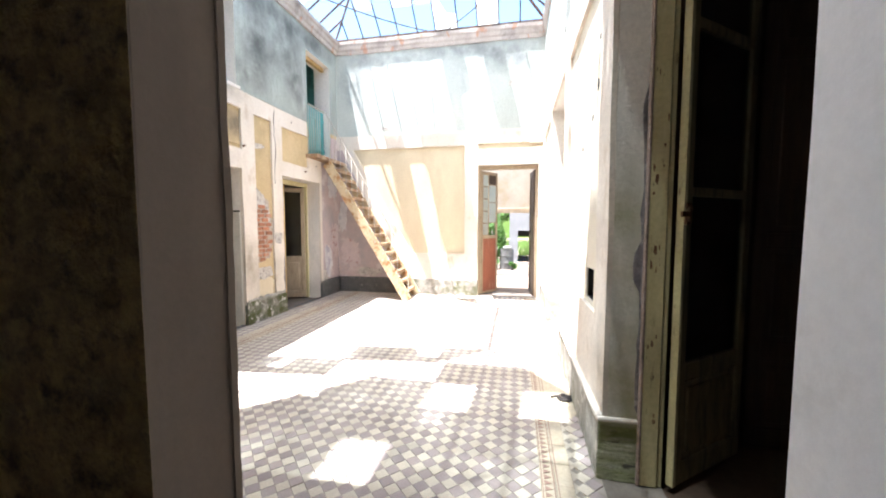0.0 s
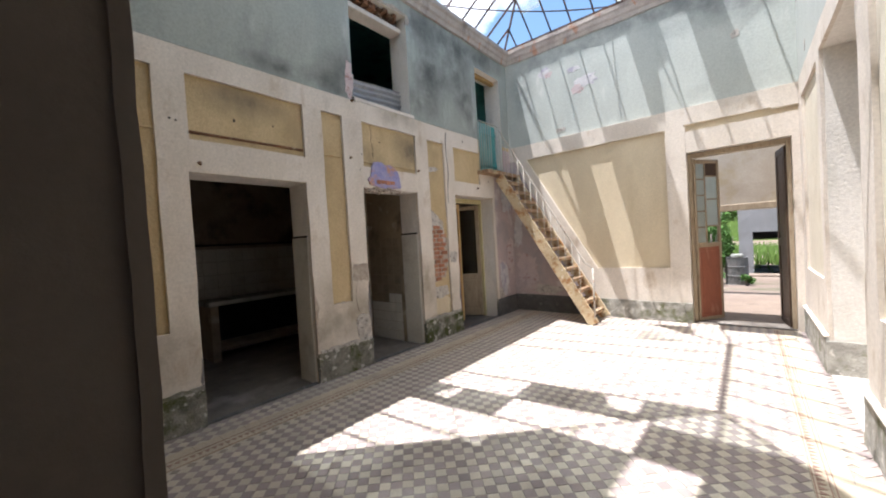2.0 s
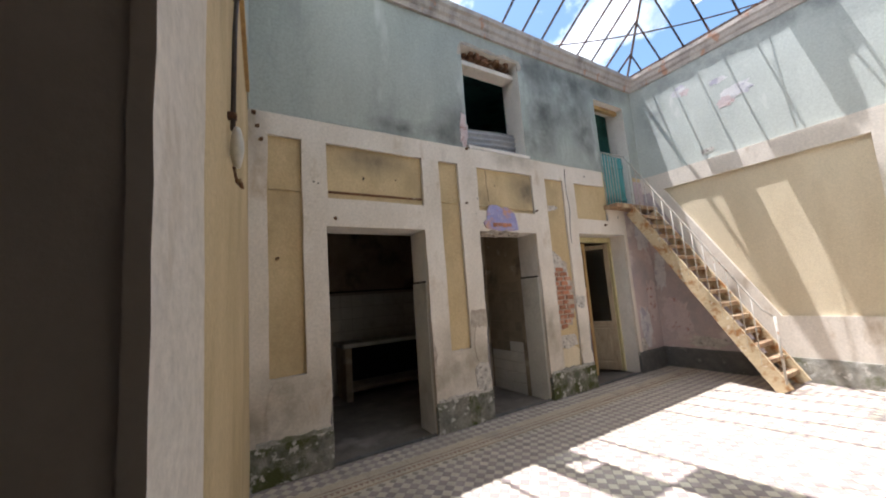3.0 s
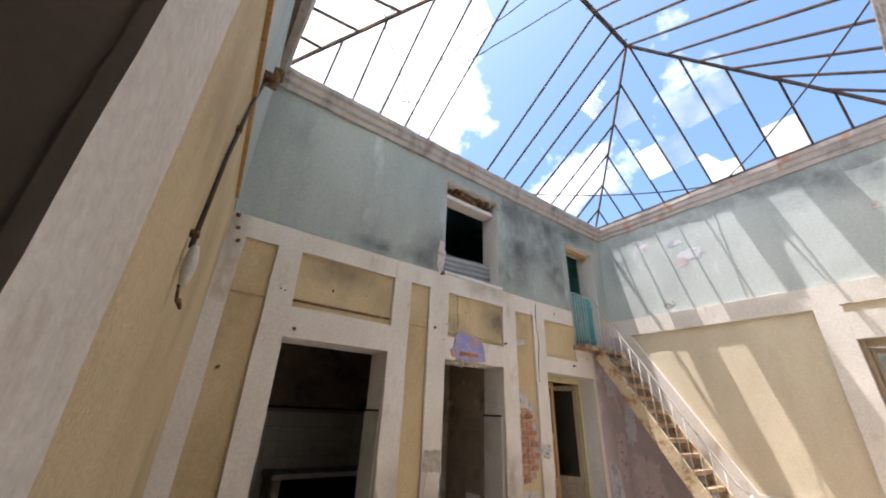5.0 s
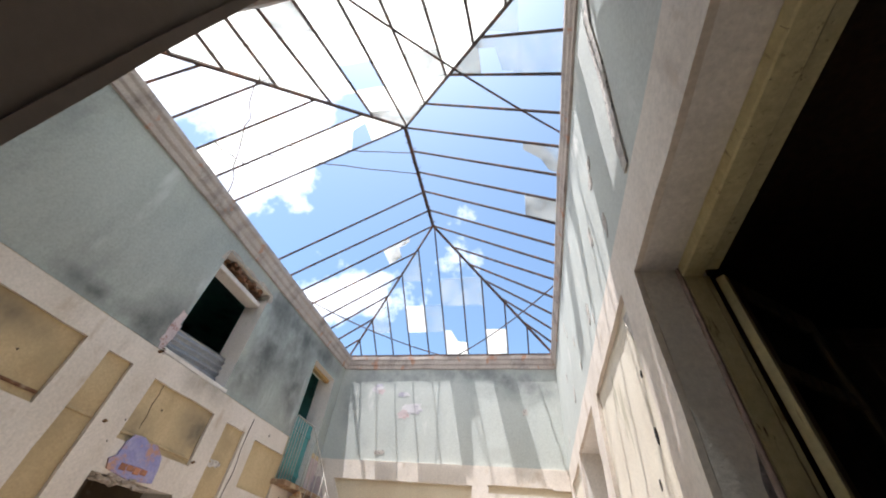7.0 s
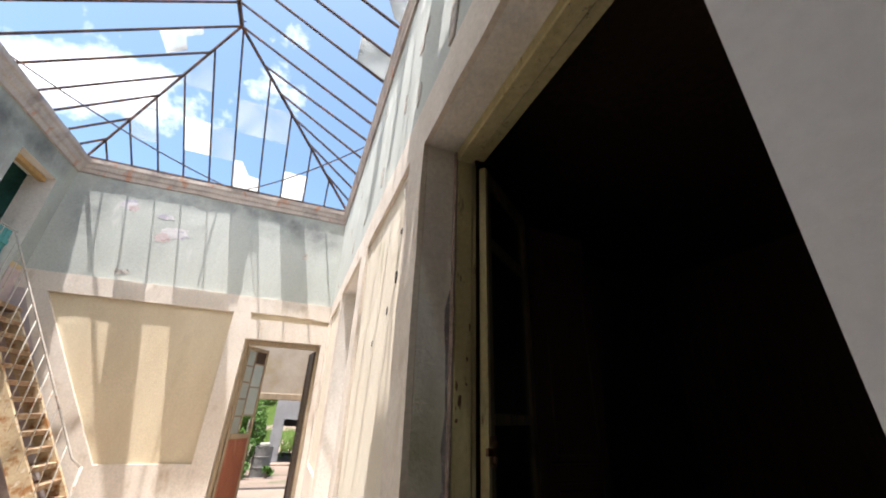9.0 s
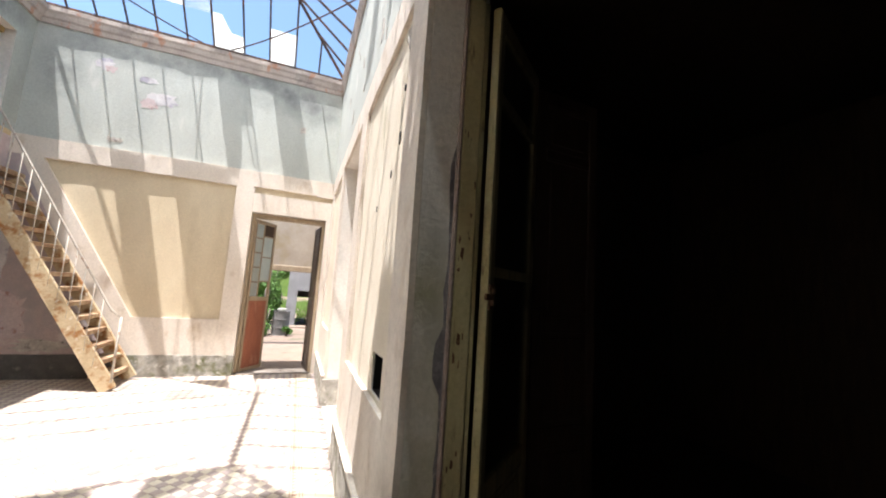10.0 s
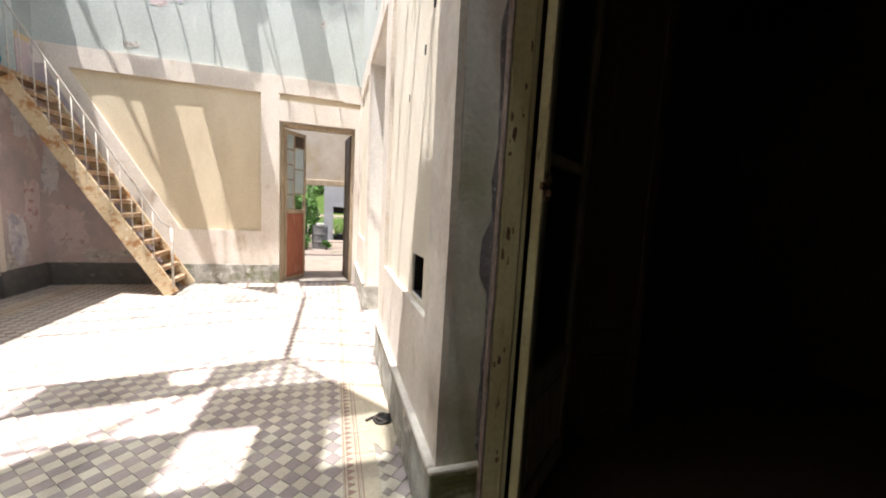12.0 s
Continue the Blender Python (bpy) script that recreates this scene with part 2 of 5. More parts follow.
    blue=material("blue_violet_plaster", (0.28, 0.28, 0.52), (0.38, 0.36, 0.54), 8, bump=0.7, bump_dist=0.012, stain=(0.52, 0.30, 0.22), stain_scale=5, stain_at=(0.52, 0.6)),
    tile_light=material("cream_cement_tile", (0.60, 0.53, 0.42), (0.53, 0.46, 0.36), 5, rough=0.55, grain=90, bump=0.1, vary=0.10, stain=(0.42, 0.36, 0.29), stain_scale=1.2, stain_at=(0.52, 0.75), spec=0.4),
    tile_dark=material("mauve_cement_tile", (0.37, 0.30, 0.275), (0.31, 0.25, 0.23), 5, rough=0.55, grain=90, bump=0.1, vary=0.14, stain=(0.34, 0.29, 0.25), stain_scale=1.2, stain_at=(0.52, 0.75), spec=0.4),
    tile_border=material("border_tile", (0.56, 0.47, 0.34), (0.49, 0.41, 0.30), 4, rough=0.6, bump=0.1, vary=0.06, stain=(0.38, 0.32, 0.26), stain_scale=2, stain_at=(0.55, 0.75)),
    tile_red=material("brick_red_tile_line", (0.36, 0.22, 0.17), (0.30, 0.19, 0.15), 6, rough=0.6, bump=0.1),
    grout=material("dirty_grout", (0.36, 0.31, 0.26), (0.29, 0.25, 0.21), 8),
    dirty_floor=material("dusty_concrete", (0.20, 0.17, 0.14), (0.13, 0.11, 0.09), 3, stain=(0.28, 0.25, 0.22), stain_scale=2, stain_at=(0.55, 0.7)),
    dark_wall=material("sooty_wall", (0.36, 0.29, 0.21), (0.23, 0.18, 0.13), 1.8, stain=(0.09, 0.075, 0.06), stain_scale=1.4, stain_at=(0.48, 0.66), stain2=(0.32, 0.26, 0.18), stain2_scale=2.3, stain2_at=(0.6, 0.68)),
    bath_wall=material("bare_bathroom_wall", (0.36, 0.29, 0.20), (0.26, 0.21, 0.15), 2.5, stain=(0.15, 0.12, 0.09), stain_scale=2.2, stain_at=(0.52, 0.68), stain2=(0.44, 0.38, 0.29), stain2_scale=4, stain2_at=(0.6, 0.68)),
    white_tile=material("white_glazed_tile", (0.60, 0.57, 0.50), (0.52, 0.49, 0.43), 2, rough=0.35, bump=0.05, vary=0.05, stain=(0.36, 0.32, 0.26), stain_scale=2, stain_at=(0.55, 0.75), spec=0.5),
    tile_bed=material("bare_tile_bed", (0.28, 0.23, 0.165), (0.22, 0.18, 0.13), 6, bump=0.5, vary=0.12),
    teal=material("teal_paint", (0.15, 0.38, 0.33), (0.11, 0.30, 0.27), 3, rough=0.7, stain=(0.06, 0.14, 0.12), stain_scale=2, stain_at=(0.5, 0.7)),
    teal_door=material("teal_painted_boards", (0.10, 0.34, 0.33), (0.08, 0.27, 0.27), 4, rough=0.6, stain=(0.05, 0.14, 0.13), stain_scale=3, stain_at=(0.55, 0.75), stretch=(3, 3, 0.4)),
    steel=material("rusty_steel", (0.10, 0.07, 0.06), (0.06, 0.045, 0.04), 9, rough=0.75, metal=0.3, stain=(0.20, 0.09, 0.05), stain_scale=6, stain_at=(0.5, 0.66)),
    stair_paint=material("peeling_cream_paint", (0.62, 0.50, 0.32), (0.52, 0.40, 0.25), 6, rough=0.6, stain=(0.36, 0.17, 0.06), stain_scale=8, stain_at=(0.50, 0.62), stain2=(0.70, 0.62, 0.48), stain2_scale=12, stain2_at=(0.6, 0.66)),
    stair_rust=material("rusty_tread", (0.34, 0.22, 0.13), (0.24, 0.15, 0.09), 8, rough=0.75, stain=(0.50, 0.40, 0.26), stain_scale=6, stain_at=(0.5, 0.65)),
    rail_white=material("chalky_rail_paint", (0.52, 0.48, 0.42), (0.43, 0.39, 0.33), 9, rough=0.6, stain=(0.32, 0.17, 0.09), stain_scale=14, stain_at=(0.55, 0.66)),
    door_paint=material("olive_cream_door_paint", (0.56, 0.50, 0.28), (0.47, 0.41, 0.22), 5, rough=0.55, stain=(0.22, 0.16, 0.09), stain_scale=9, stain_at=(0.60, 0.70), stretch=(3, 3, 0.5), stain2=(0.12, 0.08, 0.05), stain2_scale=18, stain2_at=(0.68, 0.72)),
    ochre_wood=material("ochre_door_frame", (0.46, 0.30, 0.12), (0.38, 0.24, 0.10), 6, rough=0.6, stain=(0.25, 0.15, 0.07), stain_scale=8, stain_at=(0.55, 0.7), stretch=(3, 3, 0.5)),
    red_wood=material("red_brown_door_panel", (0.33, 0.12, 0.07), (0.26, 0.09, 0.055), 4, rough=0.6, stain=(0.42, 0.20, 0.13), stain_scale=4, stain_at=(0.55, 0.72), stretch=(2, 2, 0.5)),
    # door wood; also puts the east room's darkness into its surfaces
    dark_wood=material("dark_brown_wood_and_unlit_room", (0.085, 0.055, 0.035), (0.055, 0.035, 0.024), 5, rough=0.55, stretch=(4, 4, 0.5)),
    rust_iron=material("rusted_latch_iron", (0.20, 0.10, 0.05), (0.12, 0.06, 0.035), 20, rough=0.8, metal=0.4, stain=(0.36, 0.25, 0.13), stain_scale=25, stain_at=(0.5, 0.62)),
    zinc=material("corrugated_zinc", (0.42, 0.43, 0.43), (0.32, 0.33, 0.34), 4, rough=0.45, metal=0.7, stain=(0.26, 0.20, 0.16), stain_scale=3, stain_at=(0.58, 0.7)),
    cable=material("dark_cable", (0.04, 0.035, 0.03), (0.07, 0.05, 0.04), 20, rough=0.6),
    # near-black: painted shade of holes, gouges and cracks; also the dark cap strips
    hole=material("pitch_dark_shade_and_strips", (0.02, 0.018, 0.015), (0.012, 0.01, 0.009), 10),
    earth=material("red_earth", (0.25, 0.185, 0.14), (0.20, 0.145, 0.11), 0.9, bump=0.6, bump_dist=0.02, stain=(0.09, 0.10, 0.045), stain_scale=0.6, stain_at=(0.52, 0.66)),
    earth_dry=material("dry_trodden_earth", (0.30, 0.23, 0.175), (0.24, 0.18, 0.14), 1.2, bump=0.5, bump_dist=0.02, stain=(0.14, 0.11, 0.08), stain_scale=1.1, stain_at=(0.55, 0.7)),
    leaf_paint=material("weathered_brown_grey_paint", (0.40, 0.32, 0.22), (0.32, 0.25, 0.17), 6, rough=0.6, stain=(0.22, 0.14, 0.08), stain_scale=8, stain_at=(0.55, 0.7), stretch=(3, 3, 0.5)),
    ruin=material("whitewashed_ruin", (0.27, 0.265, 0.265), (0.20, 0.198, 0.198), 0.9, stain=(0.24, 0.23, 0.22), stain_scale=0.8, stain_at=(0.56, 0.74), stretch=(1, 1, 0.4)),
    leaf=material("leaf_green", (0.10, 0.20, 0.035), (0.06, 0.13, 0.025), 2, rough=0.6, vary=0.35, bump=0),
    grass=material("grass_green", (0.16, 0.26, 0.05), (0.11, 0.19, 0.04), 2, rough=0.7, vary=0.3, bump=0),
    bark=material("grey_bark", (0.20, 0.17, 0.14), (0.12, 0.10, 0.085), 9, bump=0.8, bump_dist=0.01),
    ceiling=material("stained_ceiling", (0.46, 0.40, 0.33), (0.38, 0.32, 0.25), 1.6, stain=(0.34, 0.27, 0.15), stain_scale=1.3, stain_at=(0.52, 0.7)),
    rear_stucco=material("dark_ochre_stucco", (0.55, 0.39, 0.15), (0.28, 0.19, 0.07), 22, grain=60, bump=1.0, bump_dist=0.012, stain=(0.10, 0.07, 0.035), stain_scale=14, stain_at=(0.50, 0.64)),
    white_wall=material("grey_white_plaster", (0.78, 0.76, 0.74), (0.72, 0.70, 0.67), 2.2, bump=0.1, speckle=0.05, stain=(0.45, 0.43, 0.40), stain_at=(0.58, 0.8), stain_scale=1.4),
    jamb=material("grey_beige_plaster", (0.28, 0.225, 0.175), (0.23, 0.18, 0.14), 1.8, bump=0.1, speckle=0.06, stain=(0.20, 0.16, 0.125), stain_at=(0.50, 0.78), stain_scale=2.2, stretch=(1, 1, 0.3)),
)


def glassy(name, colour, rough, dirt, dirt_colour, scale=3.0):
    """Window glass under a film of dirt."""
    m = bpy.data.materials.new(name)
    m.use_nodes = True
    n, l = m.node_tree.nodes, m.node_tree.links
    out = n["Material Output"]
    n.remove(n["Principled BSDF"])
    tr = n.new("ShaderNodeBsdfTransparent")
    tr.inputs["Color"].default_value = (*colour, 1)
    gl = n.new("ShaderNodeBsdfGlossy")
    gl.inputs["Roughness"].default_value = rough
    fr = n.new("ShaderNodeFresnel")
    fr.inputs["IOR"].default_value = 1.45
    a = n.new("ShaderNodeMixShader")
    l.new(fr.outputs[0], a.inputs[0])
    l.new(tr.outputs[0], a.inputs[1])
    l.new(gl.outputs[0], a.inputs[2])
    tl, df = n.new("ShaderNodeBsdfTranslucent"), n.new("ShaderNodeBsdfDiffuse")
    tl.inputs["Color"].default_value = df.inputs["Color"].default_value = (*dirt_colour, 1)
    d = n.new("ShaderNodeMixShader")
    d.inputs[0].default_value = 0.15
    l.new(tl.outputs[0], d.inputs[1])
    l.new(df.outputs[0], d.inputs[2])
    geo = n.new("ShaderNodeNewGeometry")
    t = n.new("ShaderNodeTexNoise")
    t.inputs["Scale"].default_value, t.inputs["Detail"].default_value = scale, 6
    l.new(geo.outputs["Position"], t.inputs["Vector"])
    r = n.new("ShaderNodeMapRange")
    r.inputs["From Min"].default_value, r.inputs["From Max"].default_value = 0.3, 0.7
    r.inputs["To Min"].default_value, r.inputs["To Max"].default_value = dirt[0], dirt[1]
    l.new(t.outputs["Fac"], r.inputs["Value"])
    o = n.new("ShaderNodeMixShader")
    l.new(r.outputs["Result"], o.inputs[0])
    l.new(a.outputs[0], o.inputs[1])
    l.new(d.outputs[0], o.inputs[2])
    l.new(o.outputs[0], out.inputs["Surface"])
    return m


M["pane_dirty"] = glassy("milky_skylight_glass", (0.8, 0.85, 0.85), 0.15, (0.40, 0.88), (0.88, 0.86, 0.80), 1.6)
M["pane_clear"] = glassy("dusty_skylight_glass", (0.92, 0.95, 0.95), 0.05, (0.05, 0.30), (0.7, 0.7, 0.66))
M["door_glass"] = glassy("dusty_door_glass", (0.75, 0.8, 0.76), 0.05, (0.02, 0.12), (0.45, 0.47, 0.42))
M["frosted"] = glassy("frosted_door_glass", (0.7, 0.78, 0.74), 0.3, (0.75, 0.95), (0.72, 0.75, 0.70))


# ---- mesh helpers ----
def mesh_of(name, bm, mats):
    me = bpy.data.meshes.new(name)
    bm.normal_update()
    bm.to_mesh(me)
    bm.free()
    for m in (mats if isinstance(mats, (list, tuple)) else [mats]):
        me.materials.append(M[m] if isinstance(m, str) else m)
    return me


def part(name, bm, mats, parent=None, label=""):
    ob = new(name, mesh_of(name, bm, mats))
    if parent:
        ob.parent = parent
    return tagged(ob, label) if label else ob


def setting(name, bm, mats, label, category):
    return tagged(part(name, bm, mats), label, category, kind="structure")


def thing(name, label, category, m=None, group=""):
    ob = new(name)
    ob.empty_display_size = 0.1
    if m is not None:
        ob.matrix_world = m
    return tagged(ob, label, category, group)


def box(bm, x0, x1, y0, y1, z0, z1, bevel=0.0, mi=0):
    """A box, with its edges bevelled if asked."""
    r = bmesh.ops.create_cube(bm, size=1)
    vs = r["verts"]
    for v in vs:
        v.co = Vector(((x0 + x1) / 2 + v.co.x * (x1 - x0), (y0 + y1) / 2 + v.co.y * (y1 - y0), (z0 + z1) / 2 + v.co.z * (z1 - z0)))
    fs = {f for v in vs for f in v.link_faces}
    for f in fs:
        f.material_index = mi
    if bevel:
        es = list({e for v in vs for e in v.link_edges})
        bmesh.ops.bevel(bm, geom=es, offset=bevel, segments=1, affect="EDGES", profile=0.5)
    return bm


def boxed(x0, x1, y0, y1, z0, z1, bevel=0.0):
    return box(bmesh.new(), x0, x1, y0, y1, z0, z1, bevel)


def wobble(p, amp=0.006, s=2.3):
    return Vector(p) + amp * noise.noise_vector(Vector(p) * s) + amp * 0.6 * noise.noise_vector(Vector(p) * s * 5)


def slab(place, u0, u1, v0, v1, depth, holes=(), step=0.3, amp=0.006):
    """A wall slab in the plane (u, v), with rectangular holes through it. place(u, v, w) gives the world point; w = 0 is the
    front, w = depth the back. Front faces take material 0, all others 1."""
    def cuts(a, b, marks):
        c = {round(a, 4), round(b, 4)} | {round(m, 4) for m in marks if a < m < b}
        c = sorted(c)
        out = []
        for p, q in zip(c, c[1:]):
            k = max(1, round((q - p) / step))
            out += [p + (q - p) * i / k for i in range(k)]
        return out + [c[-1]]
    us = cuts(u0, u1, [h[i] for h in holes for i in (0, 1)])
    vs = cuts(v0, v1, [h[i] for h in holes for i in (2, 3)])

    def solid(i, j):
        if not (0 <= i < len(us) - 1 and 0 <= j < len(vs) - 1):
            return False
        a, b = (us[i] + us[i + 1]) / 2, (vs[j] + vs[j + 1]) / 2
        return not any(h[0] < a < h[1] and h[2] < b < h[3] for h in holes)
    bm = bmesh.new()
    got = {}

    def vert(i, j, w):
        k = (i, j, w)
        if k not in got:
            got[k] = bm.verts.new(wobble(place(us[i], vs[j], depth * w), amp))
        return got[k]
    for i in range(len(us) - 1):
        for j in range(len(vs) - 1):
            if not solid(i, j):
                continue
            bm.faces.new([vert(i, j, 0), vert(i + 1, j, 0), vert(i + 1, j + 1, 0), vert(i, j + 1, 0)]).material_index = 0
            bm.faces.new([vert(i, j, 1), vert(i, j + 1, 1), vert(i + 1, j + 1, 1), vert(i + 1, j, 1)]).material_index = 1
            for di, dj, a, b in ((-1, 0, (i, j + 1), (i, j)), (1, 0, (i + 1, j), (i + 1, j + 1)), (0, -1, (i, j), (i + 1, j)), (0, 1, (i + 1, j + 1), (i, j + 1))):
                if not solid(i + di, j + dj):
                    bm.faces.new([vert(*a, 0), vert(*a, 1), vert(*b, 1), vert(*b, 0)]).material_index = 1
    bmesh.ops.recalc_face_normals(bm, faces=bm.faces[:])
    return bm


def prism(points, place, w0, w1, amp=0.004):
    """A flat polygon in (u, v), given thickness between w0 and w1."""
    bm = bmesh.new()
    a = [bm.verts.new(wobble(place(u, v, w0), amp)) for u, v in points]
    b = [bm.verts.new(wobble(place(u, v, w1), amp)) for u, v in points]
    bm.faces.new(a)
    bm.faces.new(b[::-1])
    k = len(points)
    for i in range(k):
        bm.faces.new([a[i], b[i], b[(i + 1) % k], a[(i + 1) % k]])
    bmesh.ops.recalc_face_normals(bm, faces=bm.faces[:])
    return bm


def ragged(cu, cv, ru, rv, n, rough, seed):
    """An uneven outline round a centre."""
    r = random.Random(seed)
    out = []
    for i in range(n):
        a = 2 * math.pi * i / n
        k = 1 + rough * (r.random() * 2 - 1)
        c, s = math.cos(a), math.sin(a)
        c, s = math.copysign(abs(c) ** 0.75, c), math.copysign(abs(s) ** 0.75, s)
        out.append((cu + ru * k * c, cv + rv * k * s))
    return out


def bar(bm, a, b, w, h=None, up=(0, 0, 1), mi=0):
    """A straight bar of rectangular section from a to b."""
    a, b = Vector(a), Vector(b)
    h = h or w
    d = (b - a).normalized()
    s = d.cross(Vector(up))
    s = s.normalized() if s.length > 1e-4 else d.orthogonal().normalized()
    t = s.cross(d)
    q = [[bm.verts.new(p + s * i * w / 2 + t * j * h / 2) for i, j in ((-1, -1), (1, -1), (1, 1), (-1, 1))] for p in (a, b)]
    fs = [bm.faces.new(q[0][::-1]), bm.faces.new(q[1])]
    fs += [bm.faces.new([q[0][i], q[0][(i + 1) % 4], q[1][(i + 1) % 4], q[1][i]]) for i in range(4)]
    for f in fs:
        f.material_index = mi
    return bm


def tube(bm, pts, r, sides=7):
    """A round rod along a line of points."""
    pts = [Vector(p) for p in pts]
    rings = []
    for i, p in enumerate(pts):
        d = (pts[min(i + 1, len(pts) - 1)] - pts[max(i - 1, 0)]).normalized()
        s = d.orthogonal().normalized() if abs(d.z) > 0.95 else d.cross(Vector((0, 0, 1))).normalized()
        t = s.cross(d)
        rings.append([bm.verts.new(p + r * (math.cos(2 * math.pi * k / sides) * s + math.sin(2 * math.pi * k / sides) * t)) for k in range(sides)])
    for a, b in zip(rings, rings[1:]):
        for k in range(sides):
            f = bm.faces.new([a[k], a[(k + 1) % sides], b[(k + 1) % sides], b[k]])
            f.smooth = True
    bm.faces.new(rings[0][::-1])
    bm.faces.new(rings[-1])
    bmesh.ops.recalc_face_normals(bm, faces=bm.faces[:])
    return bm


# ---- plan ----
XW, XE, YN, YS = -3.76, 0.745, 7.78, 1.08
ZB, ZC, ZE = 3.48, 5.24, 5.55
JX, JY = -0.424, 0.765


def on_west(u, v, w):
    return (XW - w, u, v)


def on_east(u, v, w):
    return (XE + w, u, v)


def on_north(u, v, w):
    return (u, YN + w, v)


def on_south(u, v, w):
    """Along the skewed wall behind the court: u is x."""
    t = (JX - u) / (JX - XW)
    return (u, JY + (YS - 0.02 - JY) * t - w, v)


A, B, C = (1.77, 2.92, -1, 2.33), (3.73, 4.76, -1, 2.34), (5.71, 6.92, -1, 2.36)
WIN, UDOOR = (3.69, 4.75, 3.52, 5.02), (6.58, 7.46, 2.86, 4.86)
FD = (-0.57, 0.66, -1, 2.75)
RD, NICHE = (0.862, 2.28, -1, 3.12), (4.38, 5.93, -1, 3.24)
HOLE = (2.78, 3.03, 0.96, 1.19)

# west wall
setting("wall_west", slab(on_west, YS - 0.3, YN + 0.3, -0.1, ZB, 0.36, [A, B, C, UDOOR]), ["ochre", "reveal"], "ochre stuccoed courtyard wall with three doorways", "wall")
setting("wall_west_upper", slab(on_west, YS - 0.3, YN + 0.3, ZB, ZE, 0.36, [WIN, UDOOR]), ["green", "reveal"], "faded green plaster upper wall stained with mould", "wall")
PL, PA, P1 = (1.22, 1.54, 0.90, 3.23), (1.79, 2.93, 2.63, 3.23), (3.17, 3.46, 0.88, 3.22)
P2, P3, P4 = (3.76, 4.78, 2.62, 3.21), (5.05, 5.46, 0.33, 3.20), (5.72, 6.52, 2.60, 3.19)
setting("trim_west", slab(lambda u, v, w: on_west(u, v, w - 0.035), YS - 0.06, 7.0, 0.3, ZB - 0.02, 0.033, [A, B, C, PL, PA, P1, P2, P3, P4, (6.5, 7.4, 2.86, 4)], 0.22, 0.008), ["cream", "cream"], "cream plaster bands framing the ochre panels", "trim")
setting("trim_west_corner", slab(lambda u, v, w: on_west(u, v, w - 0.012), 7.0, YN, 0.3, 3.4, 0.010, [(6.5, 7.46, 2.86, 4)], 0.22, 0.002), ["pink", "pink"], "pinkish worn plaster beside the stair", "wall")
for u0, u1 in ((YS - 0.05, A[0]), (A[1], B[0]), (B[1], C[0])):
    setting("plinth_west", slab(lambda u, v, w: on_west(u, v, w - 0.06), u0, u1, 0, 0.34, 0.058, (), 0.08, 0.014), ["cement_moss", "cement_moss"], "rough mossy cement plinth with flaking render", "plinth")
setting("plinth_west_end", slab(lambda u, v, w: on_west(u, v, w - 0.05), C[1], YN, 0, 0.34, 0.048, (), 0.1, 0.010), ["dark_cement", "dark_cement"], "dark grey cement plinth", "plinth")

# north wall
setting("wall_north", slab(on_north, XW - 0.3, XE + 0.6, -0.1, ZB, 0.34, [FD]), ["ochre_pale", "reveal"], "ochre panelled courtyard wall with an open doorway", "wall")
setting("wall_north_upper", slab(on_north, XW - 0.3, XE + 0.6, ZB, ZE, 0.34), ["green_pale", "reveal"], "pale green upper wall with flaking patches", "wall")


def nw(u, v, w):
    return on_north(u, v, w)


setting("trim_north_band", slab(lambda u, v, w: on_north(u, v, w - 0.05), XW, XE, 3.17, ZB - 0.01, 0.048, [(-0.59, 0.46, 3.0, 3.185 + 0.01)], 0.25, 0.006), ["cream", "cream"], "cream plaster band", "trim")
setting("trim_north_pier", slab(lambda u, v, w: on_north(u, v, w - 0.05), -0.85, -0.57, 0.3, 3.17, 0.048, (), 0.25, 0.006), ["cream", "cream"], "cream plaster pier beside the doorway", "trim")
setting("trim_north_head", slab(lambda u, v, w: on_north(u, v, w - 0.05), -0.57, XE, 2.75, 3.08, 0.048, (), 0.25, 0.006), ["cream", "cream"], "cream plaster lintel band", "trim")
setting("trim_north_jamb", slab(lambda u, v, w: on_north(u, v, w - 0.05), 0.66, XE, 0.0, 2.75, 0.048, (), 0.25, 0.004), ["cream", "cream"], "narrow cream plaster jamb", "trim")
setting("trim_north_dado", slab(lambda u, v, w: on_north(u, v, w - 0.05), -2.03, -0.85, 0.3, 0.90, 0.048, (), 0.25, 0.006), ["cream", "cream"], "cream plaster dado", "trim")
setting("trim_north_slope", prism([(-3.62, 3.17), (-3.36, 3.17), (-2.03, 0.90), (-2.03, 0.33), (-2.2, 0.33)], nw, -0.05, -0.002), "cream", "cream plaster strip following the stair", "trim")
setting("wall_north_stair", prism([(XW, 3.17), (-3.62, 3.17), (-2.2, 0.33), (XW, 0.33)], nw, -0.046, -0.002), "pink", "pinkish worn plaster beneath the stair", "wall")
setting("plinth_north", slab(lambda u, v, w: on_north(u, v, w - 0.075), -2.1, -0.57, 0, 0.33, 0.073, (), 0.08, 0.012), ["cement", "cement"], "mottled grey cement plinth", "plinth")
setting("plinth_north_stair", slab(lambda u, v, w: on_north(u, v, w - 0.075), XW, -2.1, 0, 0.34, 0.073, (), 0.1, 0.010), ["dark_cement", "dark_cement"], "dark grey cement plinth under the stair", "plinth")

# east wall
setting("wall_east", slab(lambda u, v, w: on_east(u, v, w + 0.025), 0.862, YN + 0.3, -0.1, ZB, 0.295, [RD, NICHE, HOLE]), ["ochre_sunlit", "reveal_mossy"], "ochre courtyard wall with a tall dark doorway", "wall")
